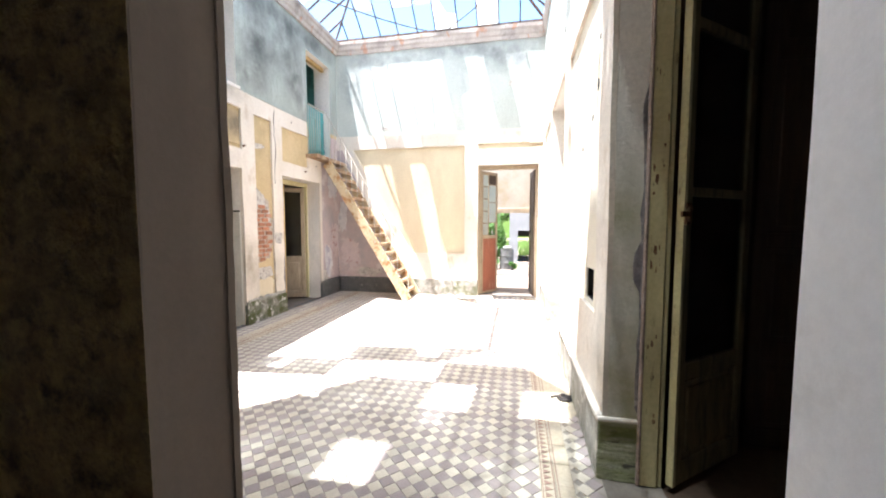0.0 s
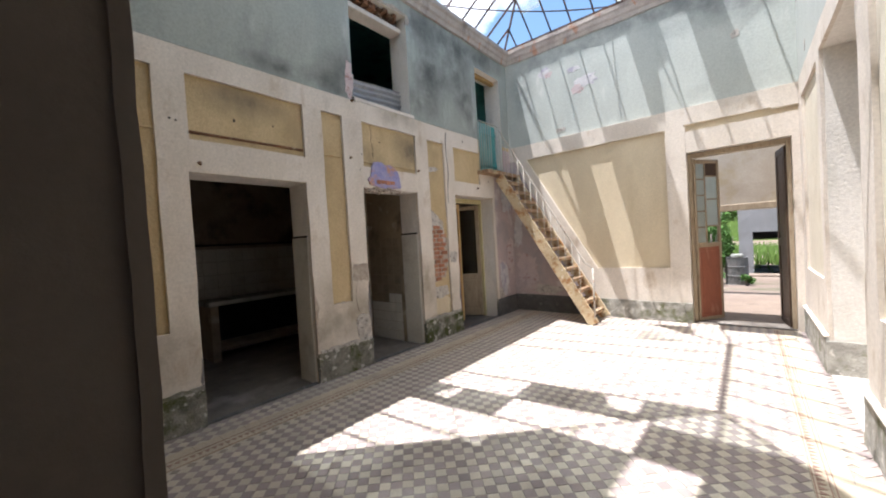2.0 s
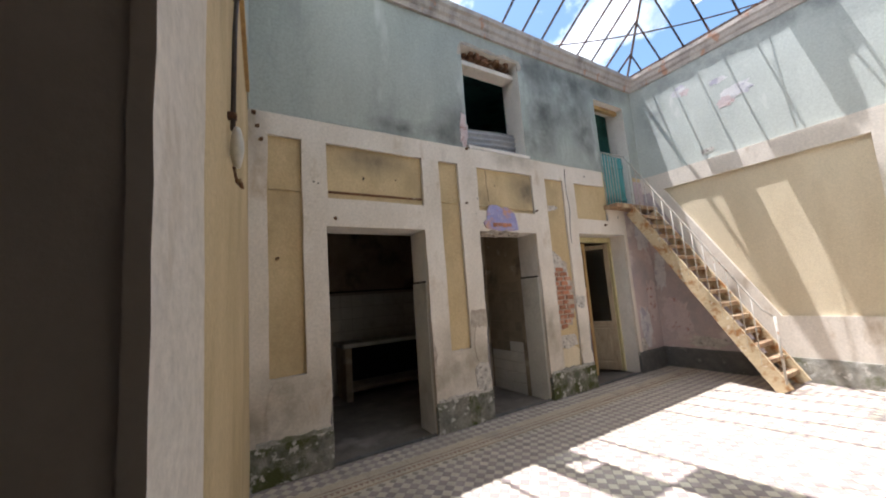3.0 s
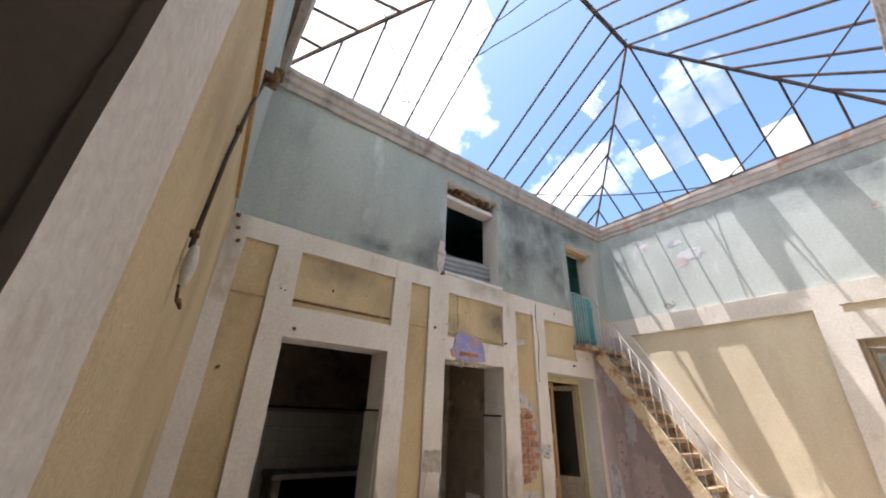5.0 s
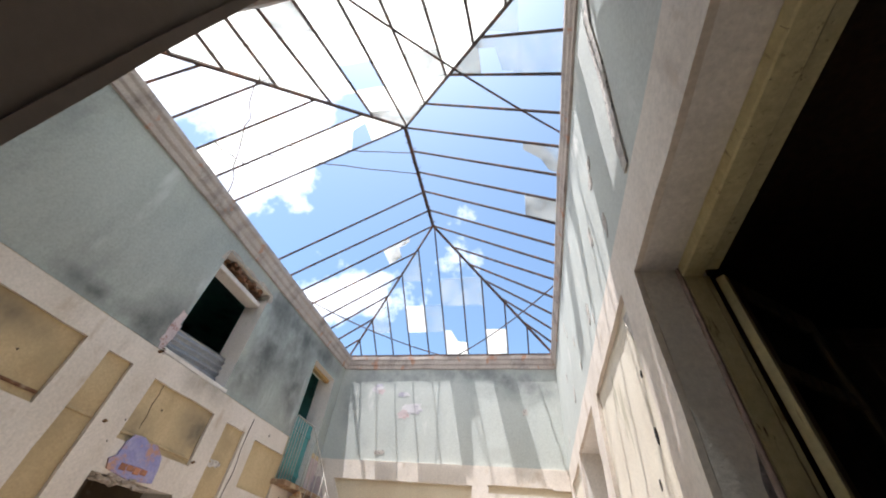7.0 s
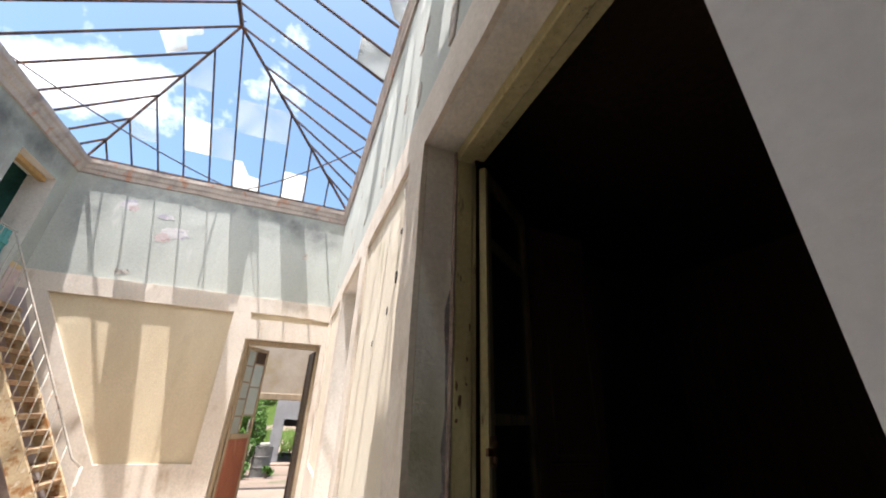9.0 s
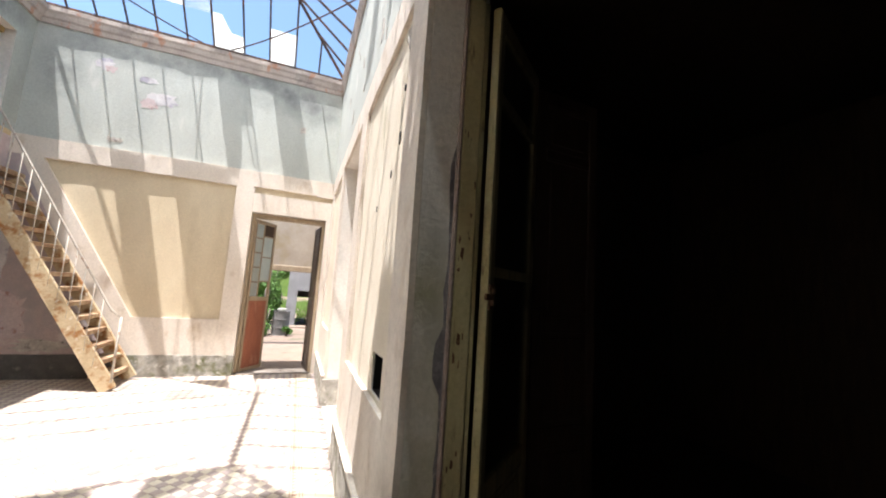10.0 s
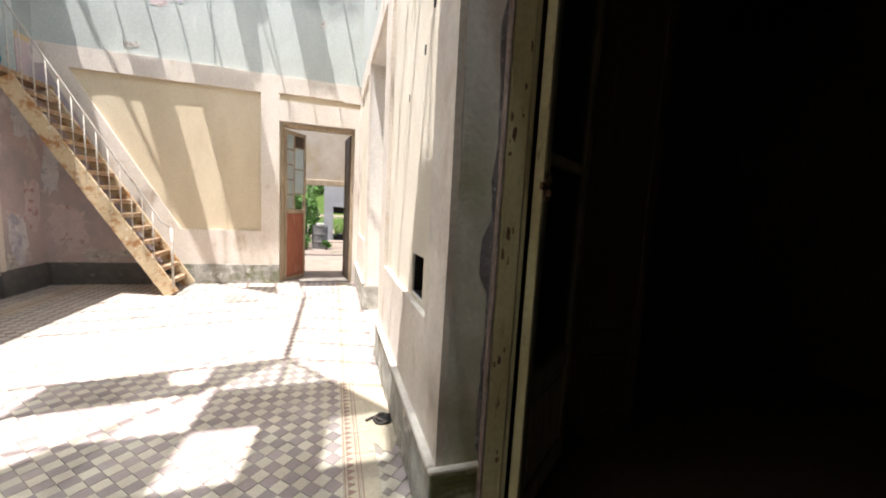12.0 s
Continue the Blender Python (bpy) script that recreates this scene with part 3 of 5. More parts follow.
setting("wall_east_upper", slab(on_east, 0.4, YN + 0.3, ZB, ZE, 0.32), ["green_pale", "reveal"], "pale green upper wall, cracked and flaking", "wall")
R1, R2 = (2.58, 4.05, 0.93, 3.20), (6.12, 7.45, 0.93, 3.20)
setting("trim_east", slab(lambda u, v, w: on_east(u, v, w - 0.006), 0.862, YN - 0.055, 0.3, ZB - 0.004, 0.03, [RD, NICHE, R1, R2], 0.22, 0.006), ["cream", "cream"], "cream plaster bands framing the ochre panels", "trim")
for u0, u1 in ((RD[1], NICHE[0]), (NICHE[1], YN - 0.06)):
    setting("plinth_east", slab(lambda u, v, w: on_east(u, v, w - 0.03), u0, u1, 0, 0.36, 0.05, (), 0.08, 0.010), ["cement", "cement"], "mossy cement plinth", "plinth")
    setting("ledge_east", boxed(XE - 0.045, XE + 0.0, u0 + 0.004, u1 - 0.004, 0.362, 0.385, 0.006), "cream", "thin cream ledge on the plinth", "trim")
setting("plinth_reveal", slab(lambda u, v, w: (u, RD[1] - 0.012 + w, v), XE - 0.026, 0.93, 0, 0.36, 0.3, (), 0.05, 0.012), ["plinth_moss", "plinth_moss"], "mossy cement plinth in the door reveal", "plinth")
setting("ledge_reveal", boxed(XE - 0.045, 0.928, RD[1] - 0.03, RD[1] - 0.002, 0.362, 0.388, 0.008), "cream", "rounded cream ledge on the mossy plinth", "trim")
setting("plinth_niche", slab(lambda u, v, w: (u, NICHE[1] - 0.03 + w, v), XE - 0.03, 1.05, 0, 0.33, 0.1, (), 0.1, 0.008), ["cement", "cement"], "mottled cement plinth in the recess", "plinth")
setting("wall_niche_back", boxed(1.067, 1.2, NICHE[0] - 0.2, NICHE[1] + 0.2, -0.05, 3.45), "reveal", "plain plaster closing the recess", "wall")
# added thin lining and back, near-black to give the wall hole its shade
bm = bmesh.new()
for y0, y1, z0, z1 in ((HOLE[0], HOLE[0] + 0.004, HOLE[2], HOLE[3]), (HOLE[1] - 0.004, HOLE[1], HOLE[2], HOLE[3]), (HOLE[0], HOLE[1], HOLE[2], HOLE[2] + 0.004), (HOLE[0], HOLE[1], HOLE[3] - 0.004, HOLE[3])):
    box(bm, XE + 0.035, XE + 0.22, y0, y1, z0, z1)
setting("wall_hole_lining", bm, "hole", "near-black lining for shade in the wall cavity", "wall")
setting("wall_hole_back", boxed(XE + 0.22, XE + 0.28, HOLE[0] - 0.02, HOLE[1] + 0.02, HOLE[2] - 0.02, HOLE[3] + 0.02), "hole", "dark cavity of a missing wall box", "wall")

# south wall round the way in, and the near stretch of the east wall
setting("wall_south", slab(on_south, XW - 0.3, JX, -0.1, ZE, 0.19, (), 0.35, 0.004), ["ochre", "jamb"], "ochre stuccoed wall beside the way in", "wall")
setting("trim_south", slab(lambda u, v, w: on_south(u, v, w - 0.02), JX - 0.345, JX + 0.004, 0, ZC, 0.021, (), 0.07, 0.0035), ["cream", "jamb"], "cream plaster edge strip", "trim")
setting("wall_south_upper", slab(lambda u, v, w: on_south(u, v, w - 0.012), XW, JX - 0.345, ZB - 0.03, ZC, 0.010, (), 0.35, 0.003), ["green", "green"], "faded green plaster upper wall", "wall")
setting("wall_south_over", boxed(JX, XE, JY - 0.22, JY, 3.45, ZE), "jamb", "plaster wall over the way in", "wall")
setting("wall_east_near", slab(lambda u, v, w: (XE + 0.012 + w, u, v), -2.5, 0.862, -0.1, 3.48, 0.30, (), 0.35, 0.004), ["white_wall", "white_wall"], "grey-white plaster wall at the way in", "wall")

# cornice under the skylight, with a curb on it
for name, pts in (("cornice_west", lambda w, z: ((XW + w, YS, z), (XW + w, YN, z))), ("cornice_east", lambda w, z: ((XE - w, YS, z), (XE - w, YN, z))), ("cornice_north", lambda w, z: ((XW, YN - w, z), (XE, YN - w, z))), ("cornice_south", lambda w, z: ((XW, YS + w, z), (XE, YS + w, z)))):
    bm = bmesh.new()
    k = 0.8 if name == "cornice_west" else 0.45
    prof = [(-0.05, ZC), (0.05 * k, ZC), (0.06 * k, ZC + 0.07), (0.10 * k, ZC + 0.10), (0.11 * k, ZC + 0.17), (0.15 * k, ZC + 0.20), (0.15 * k, ZE - 0.04), (-0.05, ZE - 0.03)]
    rings = []
    for i in range(25):
        t = i / 24
        rings.append([bm.verts.new(wobble(Vector(pts(w, z)[0]).lerp(Vector(pts(w, z)[1]), t), 0.012, 3)) for w, z in prof])
    for a, b in zip(rings, rings[1:]):
        for i in range(len(prof)):
            bm.faces.new([a[i], a[(i + 1) % len(prof)], b[(i + 1) % len(prof)], b[i]])
    bm.faces.new(rings[0])
    bm.faces.new(rings[-1][::-1])
    bmesh.ops.recalc_face_normals(bm, faces=bm.faces[:])
    setting(name, bm, "cornice", "weathered plaster cornice with rust stains", "cornice")
setting("wall_parapet_south", boxed(XW - 0.3, XE + 0.5, JY - 0.22, YS - 0.055, ZE - 0.28, ZE), "jamb", "wall head carrying the skylight", "wall")

# ---- rooms round the court ----
def room(name, x0, x1, y0, y1, z0, z1, wall, floor, top, skip=""):
    """Thin-walled shell of a side room; skip names sides left open (w e s n f c)."""
    t = 0.1
    for side, b in (("w", (x0 - t, x0, y0, y1, z0, z1)), ("e", (x1, x1 + t, y0, y1, z0, z1)), ("s", (x0 - t, x1 + t, y0 - t, y0, z0, z1)), ("n", (x0 - t, x1 + t, y1, y1 + t, z0, z1))):
        if side not in skip:
            setting("wall_" + name + "_" + dict(w="west", e="east", s="south", n="north")[side], boxed(*b), wall, "plain wall of the side room", "wall")
    if "f" not in skip:
        setting("floor_" + name, boxed(x0, x1, y0, y1, z0 - 0.1, z0), floor, "dusty bare floor of the side room", "floor")
    if "c" not in skip:
        setting("ceiling_" + name, boxed(x0 - t, x1 + t, y0 - t, y1 + t, z1, z1 + t), top, "plain ceiling of the side room", "ceiling")


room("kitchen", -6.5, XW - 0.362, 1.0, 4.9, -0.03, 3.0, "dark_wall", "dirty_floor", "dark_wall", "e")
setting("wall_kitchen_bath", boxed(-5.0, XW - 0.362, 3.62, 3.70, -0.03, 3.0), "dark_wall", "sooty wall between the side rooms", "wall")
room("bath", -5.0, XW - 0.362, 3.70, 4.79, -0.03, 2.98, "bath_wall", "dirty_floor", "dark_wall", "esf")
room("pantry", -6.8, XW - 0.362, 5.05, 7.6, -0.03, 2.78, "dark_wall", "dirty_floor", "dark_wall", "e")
room("upper", -6.8, XW - 0.362, 1.0, 7.7, 3.12, 5.45, "teal", "dirty_floor", "teal", "e")
# unlit room: walls, floor and ceiling coloured near-black to stand for its shade
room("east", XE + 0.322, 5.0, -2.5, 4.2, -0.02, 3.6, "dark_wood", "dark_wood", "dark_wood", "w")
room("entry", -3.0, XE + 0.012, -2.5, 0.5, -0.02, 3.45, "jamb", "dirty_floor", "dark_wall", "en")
setting("wall_entry_stucco", slab(lambda u, v, w: (u, 0.572 - w, v), -3.0, JX - 0.001, -0.02, 3.45, -0.014, (), 0.3, 0.003), ["rear_stucco", "jamb"], "rough dark ochre stucco wall", "wall")
setting("floor_threshold", boxed(JX - 0.2, XE + 0.012, 0.5, 1.1, -0.12, -0.02), "dirty_floor", "worn cement threshold", "floor")
setting("floor_east_sill", boxed(XE, XE + 0.322, RD[0], RD[1], -0.12, -0.005), "dirty_floor", "worn cement door sill", "floor")
setting("floor_niche", boxed(XE, 1.067, NICHE[0], NICHE[1], -0.12, -0.004), "reveal", "worn cement sill in the recess", "floor")
for u in (A, B, C):
    setting("floor_west_sill", boxed(XW - 0.362, XW + 0.0, u[0], u[1], -0.12, -0.012), "dirty_floor", "cement door sill", "floor")
    setting("threshold_edge", boxed(XW - 0.03, XW + 0.02, u[0], u[1], -0.1, 0.012, 0.004), "dark_cement", "dark worn threshold edge", "trim")
setting("floor_upper_sill", boxed(XW - 0.362, XW, UDOOR[0], UDOOR[1], 2.8, 2.862), "dirty_floor", "cement sill of the upper door", "floor")
# room beyond the far doorway and the yard
setting("wall_far_west", boxed(-2.6, -2.5, YN + 0.34, 11.2, -0.1, 3.3), "ceiling", "plain wall of the far room", "wall")
setting("wall_far_east", boxed(0.9, 1.0, YN + 0.34, 11.2, -0.1, 3.3), "ceiling", "plain wall of the far room", "wall")
setting("wall_far_north", slab(lambda u, v, w: (u, 11.0 + w, v), -2.5, 0.9, -0.1, 3.3, 0.2, [(-1.2, 0.66, -1, 1.86)], 0.3, 0.006), ["ceiling", "reveal"], "stained plaster wall over the garden opening", "wall")
setting("trim_far_lintel", boxed(-1.3, 0.76, 10.96, 10.99, 1.86, 2.0, 0.01), "leaf_paint", "wooden lintel over the garden opening", "trim")
setting("floor_far", boxed(-2.5, 0.9, YN, 11.2, -0.12, -0.008), "earth_dry", "earth-covered floor of the far room", "floor")

# ---- skylight ----
RX, RZ, RY0, RY1 = (XW + XE) / 2, 7.30, 3.36, 5.56
HALF = (XE - XW) / 2
skylight = thing("skylight", "rusty hipped steel skylight with broken glass panes", "skylight", pose(RX, 4.4, ZE))


def sky_part(name, bm, mat, label=""):
    ob = part(name, bm, mat, skylight, label)
    ob.matrix_parent_inverse = skylight.matrix_world.inverted()
    return ob


def on_slope(side, u, s):
    """Point at u along the eave and s from eave (0) to ridge (1)."""
    z = ZE + s * (RZ - ZE)
    if side == "w":
        return (XW + s * HALF, u, z)
    if side == "e":
        return (XE - s * HALF, u, z)
    if side == "n":
        return (u, YN + s * (RY1 - YN), z)
    return (u, YS + s * (RY0 - YS), z)


def limits(side, s):
    if side in "we":
        return YS + s * (RY0 - YS), YN + s * (RY1 - YN)
    return XW + s * HALF, XE - s * HALF


def top_of(side, u):
    """How far up the slope a rafter at u reaches."""
    lo, hi = limits(side, 0)
    l1, h1 = limits(side, 1)
    return min(1.0, (u - lo) / max(1e-6, l1 - lo) if u < l1 else 1.0, (hi - u) / max(1e-6, hi - h1) if u > h1 else 1.0)


# rafters: where each starts on the eave, and where it meets the hip or the ridge
rafters = {}
rafters["w"] = [(1.59, 1.61), (2.00, 2.00), (2.42, 2.43), (2.83, 2.88), (3.25, 3.36), (4.49, 4.69), (4.90, 5.15), (5.33, 5.56), (5.75, 5.98), (6.22, 6.36), (6.62, 6.69), (7.05, 7.09), (7.43, 7.45)]
rafters["e"] = [(1.43, 1.47), (1.80, 1.92), (2.19, 2.38), (2.59, 2.85), (2.99, 3.36), (3.38, 3.80), (3.77, 4.23), (4.17, 4.66), (4.59, 5.13), (4.98, 5.56), (5.37, 5.93), (5.85, 6.22), (6.36, 6.50), (6.86, 6.80), (7.35, 7.20)]
rafters["n"] = [(u, u) for u in (-3.45, -3.09, -2.69, -2.29, -1.87, -1.48, -1.01, -0.60, -0.17, 0.25)]
rafters["s"] = [(-3.2, -3.42), (-2.8, -3.1), (-2.42, -2.73), (-2.07, -2.28), (-1.7, -1.87), (-1.3, -1.47), (-0.93, -1.01), (-0.55, -0.58), (-0.17, -0.17), (0.2, 0.2), (0.5, 0.5)]


def along(side, r, s):
    """Where rafter r stands at s, its line carried on past its top."""
    return r[0] + (r[1] - r[0]) * s / max(0.1, top_of(side, r[1]))


for side, us in rafters.items():
    for r in us:
        k = top_of(side, r[1])
        if k > 0.06:
            bm = bar(bmesh.new(), on_slope(side, r[0], 0), on_slope(side, r[1], k), 0.016, 0.036)
            bar(bm, on_slope(side, r[0], 0), on_slope(side, r[1], k), 0.030, 0.006)
            sky_part("rafter", bm, "steel")
for side, u in (("w", YS), ("e", YS), ("w", YN), ("e", YN)):
    sky_part("hip_bar", bar(bmesh.new(), on_slope(side, u, 0), (RX, RY0 if u == YS else RY1, RZ), 0.03, 0.045), "steel")
bm = bar(bmesh.new(), (RX, RY0, RZ), (RX, RY1, RZ), 0.05, 0.06)
rr = random.Random(4)
for k in range(16):
    y = RY0 + 0.15 + k * 0.13
    bar(bm, (RX + rr.uniform(-0.05, 0.05), y, RZ), (RX + rr.uniform(-0.09, 0.09), y + 0.03, RZ + rr.uniform(0.04, 0.10)), 0.018, 0.008)
sky_part("ridge_bar", bm, "steel", "rusty ridge bar with broken clips")
for a, b in (((XW, YS), (XW, YN)), ((XE, YS), (XE, YN)), ((XW, YN), (XE, YN)), ((XW, YS), (XE, YS))):
    sky_part("eave_bar", bar(bmesh.new(), (*a, ZE), (*b, ZE), 0.05, 0.05), "steel")
for a, b in (((XW, 5.55), (-1.62, YN)), ((-1.25, YN), (XE, 5.45)), ((XE, 2.85), (-1.35, YS))):
    pts = [Vector((*a, ZE + 0.02)).lerp(Vector((*b, ZE + 0.02)), k / 10) - Vector((0, 0, 0.10 * (1 - (k / 5 - 1) ** 2))) for k in range(11)]
    sky_part("brace_rod", tube(bmesh.new(), pts, 0.011, 6), "steel")
for a, b, sag, curl in (((-3.13, 2.86, 6.01), (-1.51, 4.25, 7.27), 0.03, 0.01), ((-2.92, 2.83, 6.17), (-1.52, 3.81, 7.26), 0.03, 0.01), ((-2.46, 1.41, 6.53), (-3.74, 3.15, 5.53), 0.02, 0.07), ((-3.52, 2.46, 5.71), (-3.37, 2.86, 5.82), 0.0, 0.06)):
    a, b = Vector(a), Vector(b)
    wire = [a.lerp(b, k / 14) + curl * noise.noise_vector(a + Vector((k * 0.9, 0, 0))) - Vector((0, 0, sag * (1 - (k / 7 - 1) ** 2))) for k in range(15)]
    sky_part("loose_wire", tube(bmesh.new(), wire, 0.008, 5), "steel")


def clip(poly, f):
    """Keep the side of a polygon where f is not negative."""
    out = []
    for p, q in zip(poly, poly[1:] + poly[:1]):
        a, b = f(p), f(q)
        if a >= 0:
            out.append(p)
        if (a < 0) != (b < 0):
            t = a / (a - b)
            out.append((p[0] + (q[0] - p[0]) * t, p[1] + (q[1] - p[1]) * t))
    return out


def pane(side, poly, mat, lift):
    bm = bmesh.new()
    n = (Vector(on_slope(side, 1, 0)) - Vector(on_slope(side, 0, 0))).cross(Vector(on_slope(side, 0, 1)) - Vector(on_slope(side, 0, 0))).normalized()
    if n.z < 0:
        n = -n
    lo = [bm.verts.new(Vector(on_slope(side, *p)) + n * lift) for p in poly]
    hi = [bm.verts.new(v.co + n * 0.004) for v in lo]
    bm.faces.new(lo)
    bm.faces.new(hi[::-1])
    for i in range(len(lo)):
        bm.faces.new([lo[i], hi[i], hi[(i + 1) % len(lo)], lo[(i + 1) % len(lo)]])
    bmesh.ops.recalc_face_normals(bm, faces=bm.faces[:])
    return sky_part("pane", bm, mat)


def gone(side, u, s, r):
    """Which panes have fallen out, and how dirty the rest are."""
    if side == "s":
        if (u < -1.94 and s > 0.6) or (abs(u + 1.6) < 0.17 and 0.4 < s < 0.6):
            return None
        if s < 0.4:
            return "pane_dirty" if r < 0.8 else "pane_clear"
        return "pane_dirty" if r < 0.85 else "pane_clear"
    if side == "w":
        if 2.85 < u < 3.3 and s > 0.45:
            return "pane_dirty"
        if 2.4 < u < 2.85 and s < 0.42:
            return "pane_dirty" if r < 0.6 else "pane_clear"
        return "pane_clear" if r < (0.12 if u < 3.4 else 0.05) else None
    if side == "e":
        return ("pane_clear" if r < 0.45 else None) if u < 2.3 else ("pane_clear" if r < 0.15 and s < 0.3 else None)
    if s < 0.2:
        return "pane_dirty" if -1.45 < u < -1.05 or -0.6 < u < -0.2 else None
    if s < 0.4:
        return "pane_dirty" if -2.2 < u < -1.9 else "pane_clear" if r < 0.35 else None
    return "pane_dirty" if r < 0.06 and u > -1.2 else "pane_clear" if r < 0.4 else None


rr = random.Random(11)
for side, rows in (("s", 5), ("n", 5), ("w", 5), ("e", 5)):
    lo, hi = limits(side, 0)
    us = [(lo, lo)] + rafters[side] + [(hi, hi)]
    for a, b in zip(us, us[1:]):
        if b[0] - a[0] > 0.7:
            continue
        for k in range(rows):
            r, cut, cu, cs = rr.random(), rr.random(), rr.uniform(0.3, 0.8), rr.uniform(0.3, 0.8)
            s0, s1 = k / rows, (k + 1) / rows
            a0, a1, b0, b1 = along(side, a, s0), along(side, a, s1), along(side, b, s0), along(side, b, s1)
            mat = gone(side, (a0 + a1 + b0 + b1) / 4, (s0 + s1) / 2, r)
            if not mat:
                continue
            l0, l1, h0, h1 = *[limits(side, s)[0] for s in (0, 1)], *[limits(side, s)[1] for s in (0, 1)]
            poly = [(a0 + 0.006, s0 - 0.01), (b0 - 0.006, s0 - 0.01), (b1 - 0.006, s1), (a1 + 0.006, s1)]
            if cut < 0.35 and side != "s":
                poly = [(a0 + 0.006, s0), (b0 - 0.006, s0), (b0 - 0.006, s0 + (s1 - s0) * cs), (a0 + (b0 - a0) * cu, s0 + (s1 - s0) * 0.55), (a1 + (b1 - a1) * 0.3, s1), (a1 + 0.006, s1)]
            poly = clip(poly, lambda p: p[0] - (l0 + (l1 - l0) * p[1]) - 0.005)
            poly = clip(poly, lambda p: (h0 + (h1 - h0) * p[1]) - p[0] - 0.005)
            if len(poly) >= 3:
                pane(side, poly, mat, 0.024 + 0.003 * (k % 2))

# ---- stair ----
stair = thing("metal_staircase", "steep open metal stair, peeling cream paint and rust, against the wall", "staircase", pose(-1.9, 6.93, 0))


def put_part(parent, name, bm, mat, label=""):
    """A part modelled in world space under a placed thing."""
    ob = part(name, bm, mat, parent, label)
    ob.matrix_parent_inverse = parent.matrix_world.inverted()
    return ob


SF, ST, SY0, SY1 = (-1.90, 0.0), (-3.56, 2.82), 6.93, 7.58
run, rise = ST[0] - SF[0], ST[1]
for y in (SY0, SY1):
    bm = bar(bmesh.new(), (SF[0] + 0.02, y, 0.02), (ST[0], y, ST[1] - 0.06), 0.012, 0.17, up=(0, 0, 1))
    for off in (-0.085, 0.085):
        d = Vector((rise, 0, -run)).normalized() * off
        bar(bm, Vector((SF[0] + 0.02, y + 0.015, 0.02)) + d, Vector((ST[0], y + 0.015, ST[1] - 0.06)) + d, 0.045, 0.012)
    bmesh.ops.bisect_plane(bm, geom=bm.verts[:] + bm.edges[:] + bm.faces[:], plane_co=(0, 0, 0.004), plane_no=(0, 0, 1), clear_inner=True)
    bmesh.ops.holes_fill(bm, edges=bm.edges[:])
    put_part(stair, "stringer", bm, "stair_paint", "peeling cream steel stringer")
NT = 14
for k in range(NT):
    t = (k + 1) / (NT + 1)
    x, z = SF[0] + run * t, rise * t
    bm = boxed(x - 0.10, x + 0.11, SY0 + 0.008, SY1 - 0.008, z - 0.012, z + 0.012, 0.003)
    box(bm, x + 0.095, x + 0.107, SY0 + 0.008, SY1 - 0.008, z - 0.045, z - 0.012)
    put_part(stair, "tread", bm, "stair_rust")
HR = 0.92
rail = [(SF[0] + 0.04, SY0, 0.30 + 0.66)]
rail += [(SF[0] + run * t, SY0, rise * t + HR) for t in [k / 20 for k in range(1, 21)]]
put_part(stair, "handrail", tube(bmesh.new(), rail, 0.012, 7), "rail_white")
put_part(stair, "newel", tube(bmesh.new(), [(SF[0] + 0.04, SY0, 0.12), (SF[0] + 0.04, SY0, 0.97)], 0.016, 8), "rail_white")
for k in range(1, 14):
    t = (k + 0.5) / 14
    x = SF[0] + run * t
    put_part(stair, "baluster", tube(bmesh.new(), [(x, SY0, rise * t + 0.02), (x, SY0, rise * t + HR)], 0.0072, 6), "rail_white")
put_part(stair, "landing", boxed(XW + 0.003, ST[0] + 0.05, 6.48, YN - 0.055, 2.80, 2.87, 0.006), "stair_rust", "rusty landing slab")
gate_top = [(XW + 0.06, y, 3.82) for y in (6.52, 6.93)]
put_part(stair, "landing_rail", tube(bmesh.new(), gate_top + [(ST[0] + 0.02, SY0, 3.74)], 0.012, 6), "rail_white")
for k in range(6):
    y = 6.52 + 0.082 * k
    put_part(stair, "baluster", tube(bmesh.new(), [(XW + 0.06, y, 2.87), (XW + 0.06, y, 3.82)], 0.008, 6), "rail_white")

# ---- court floor ----
setting("floor", boxed(XW, XE, 1.1, YN, -0.12, -0.006), "grout", "patterned cement-tile courtyard floor", "floor")
setting("floor_step", boxed(JX, XE, JY, 1.1, -0.14, -0.021), "grout", "dirty joint bed at the way in", "floor")
floor_ob = bpy.data.objects["floor"]
D = 0.105
X0, X1, Y0F = -3.15, 0.385, 0.90


def tile_mesh(name, mat, d):
    bm = bmesh.new()
    h = d / 2 - 0.0009
    q = [(h, 0), (0, h), (-h, 0), (0, -h)]
    top = [bm.verts.new((x * 0.985, y * 0.985, 0.0)) for x, y in q]
    low = [bm.verts.new((x, y, -0.008)) for x, y in q]
    bm.faces.new(top)
    for i in range(4):
        bm.faces.new([low[i], low[(i + 1) % 4], top[(i + 1) % 4], top[i]])
    bmesh.ops.recalc_face_normals(bm, faces=bm.faces[:])
    return mesh_of(name, bm, mat)


tile_data = {"tile_light": tile_mesh("tile", "tile_light", D), "tile_dark": tile_mesh("tile", "tile_dark", D)}
joined = {"tile_light": [], "tile_dark": []}
rr = random.Random(5)
spots = []
for xa, xb in ((XW + 0.02, -3.42), (X0, X1), (0.575, XE - 0.005)):
    nx, ny = int((xb - xa) / D), int((YN - Y0F) / D)
    for i in range(nx + 1):
        for j in range(ny):
            spots.append((xb - (i + 0.5) * D, Y0F + (j + 0.5) * D, "tile_dark", xa, xb))
            spots.append((xb - (i + 1) * D, Y0F + (j + 1) * D, "tile_light", xa, xb))
pieces = []
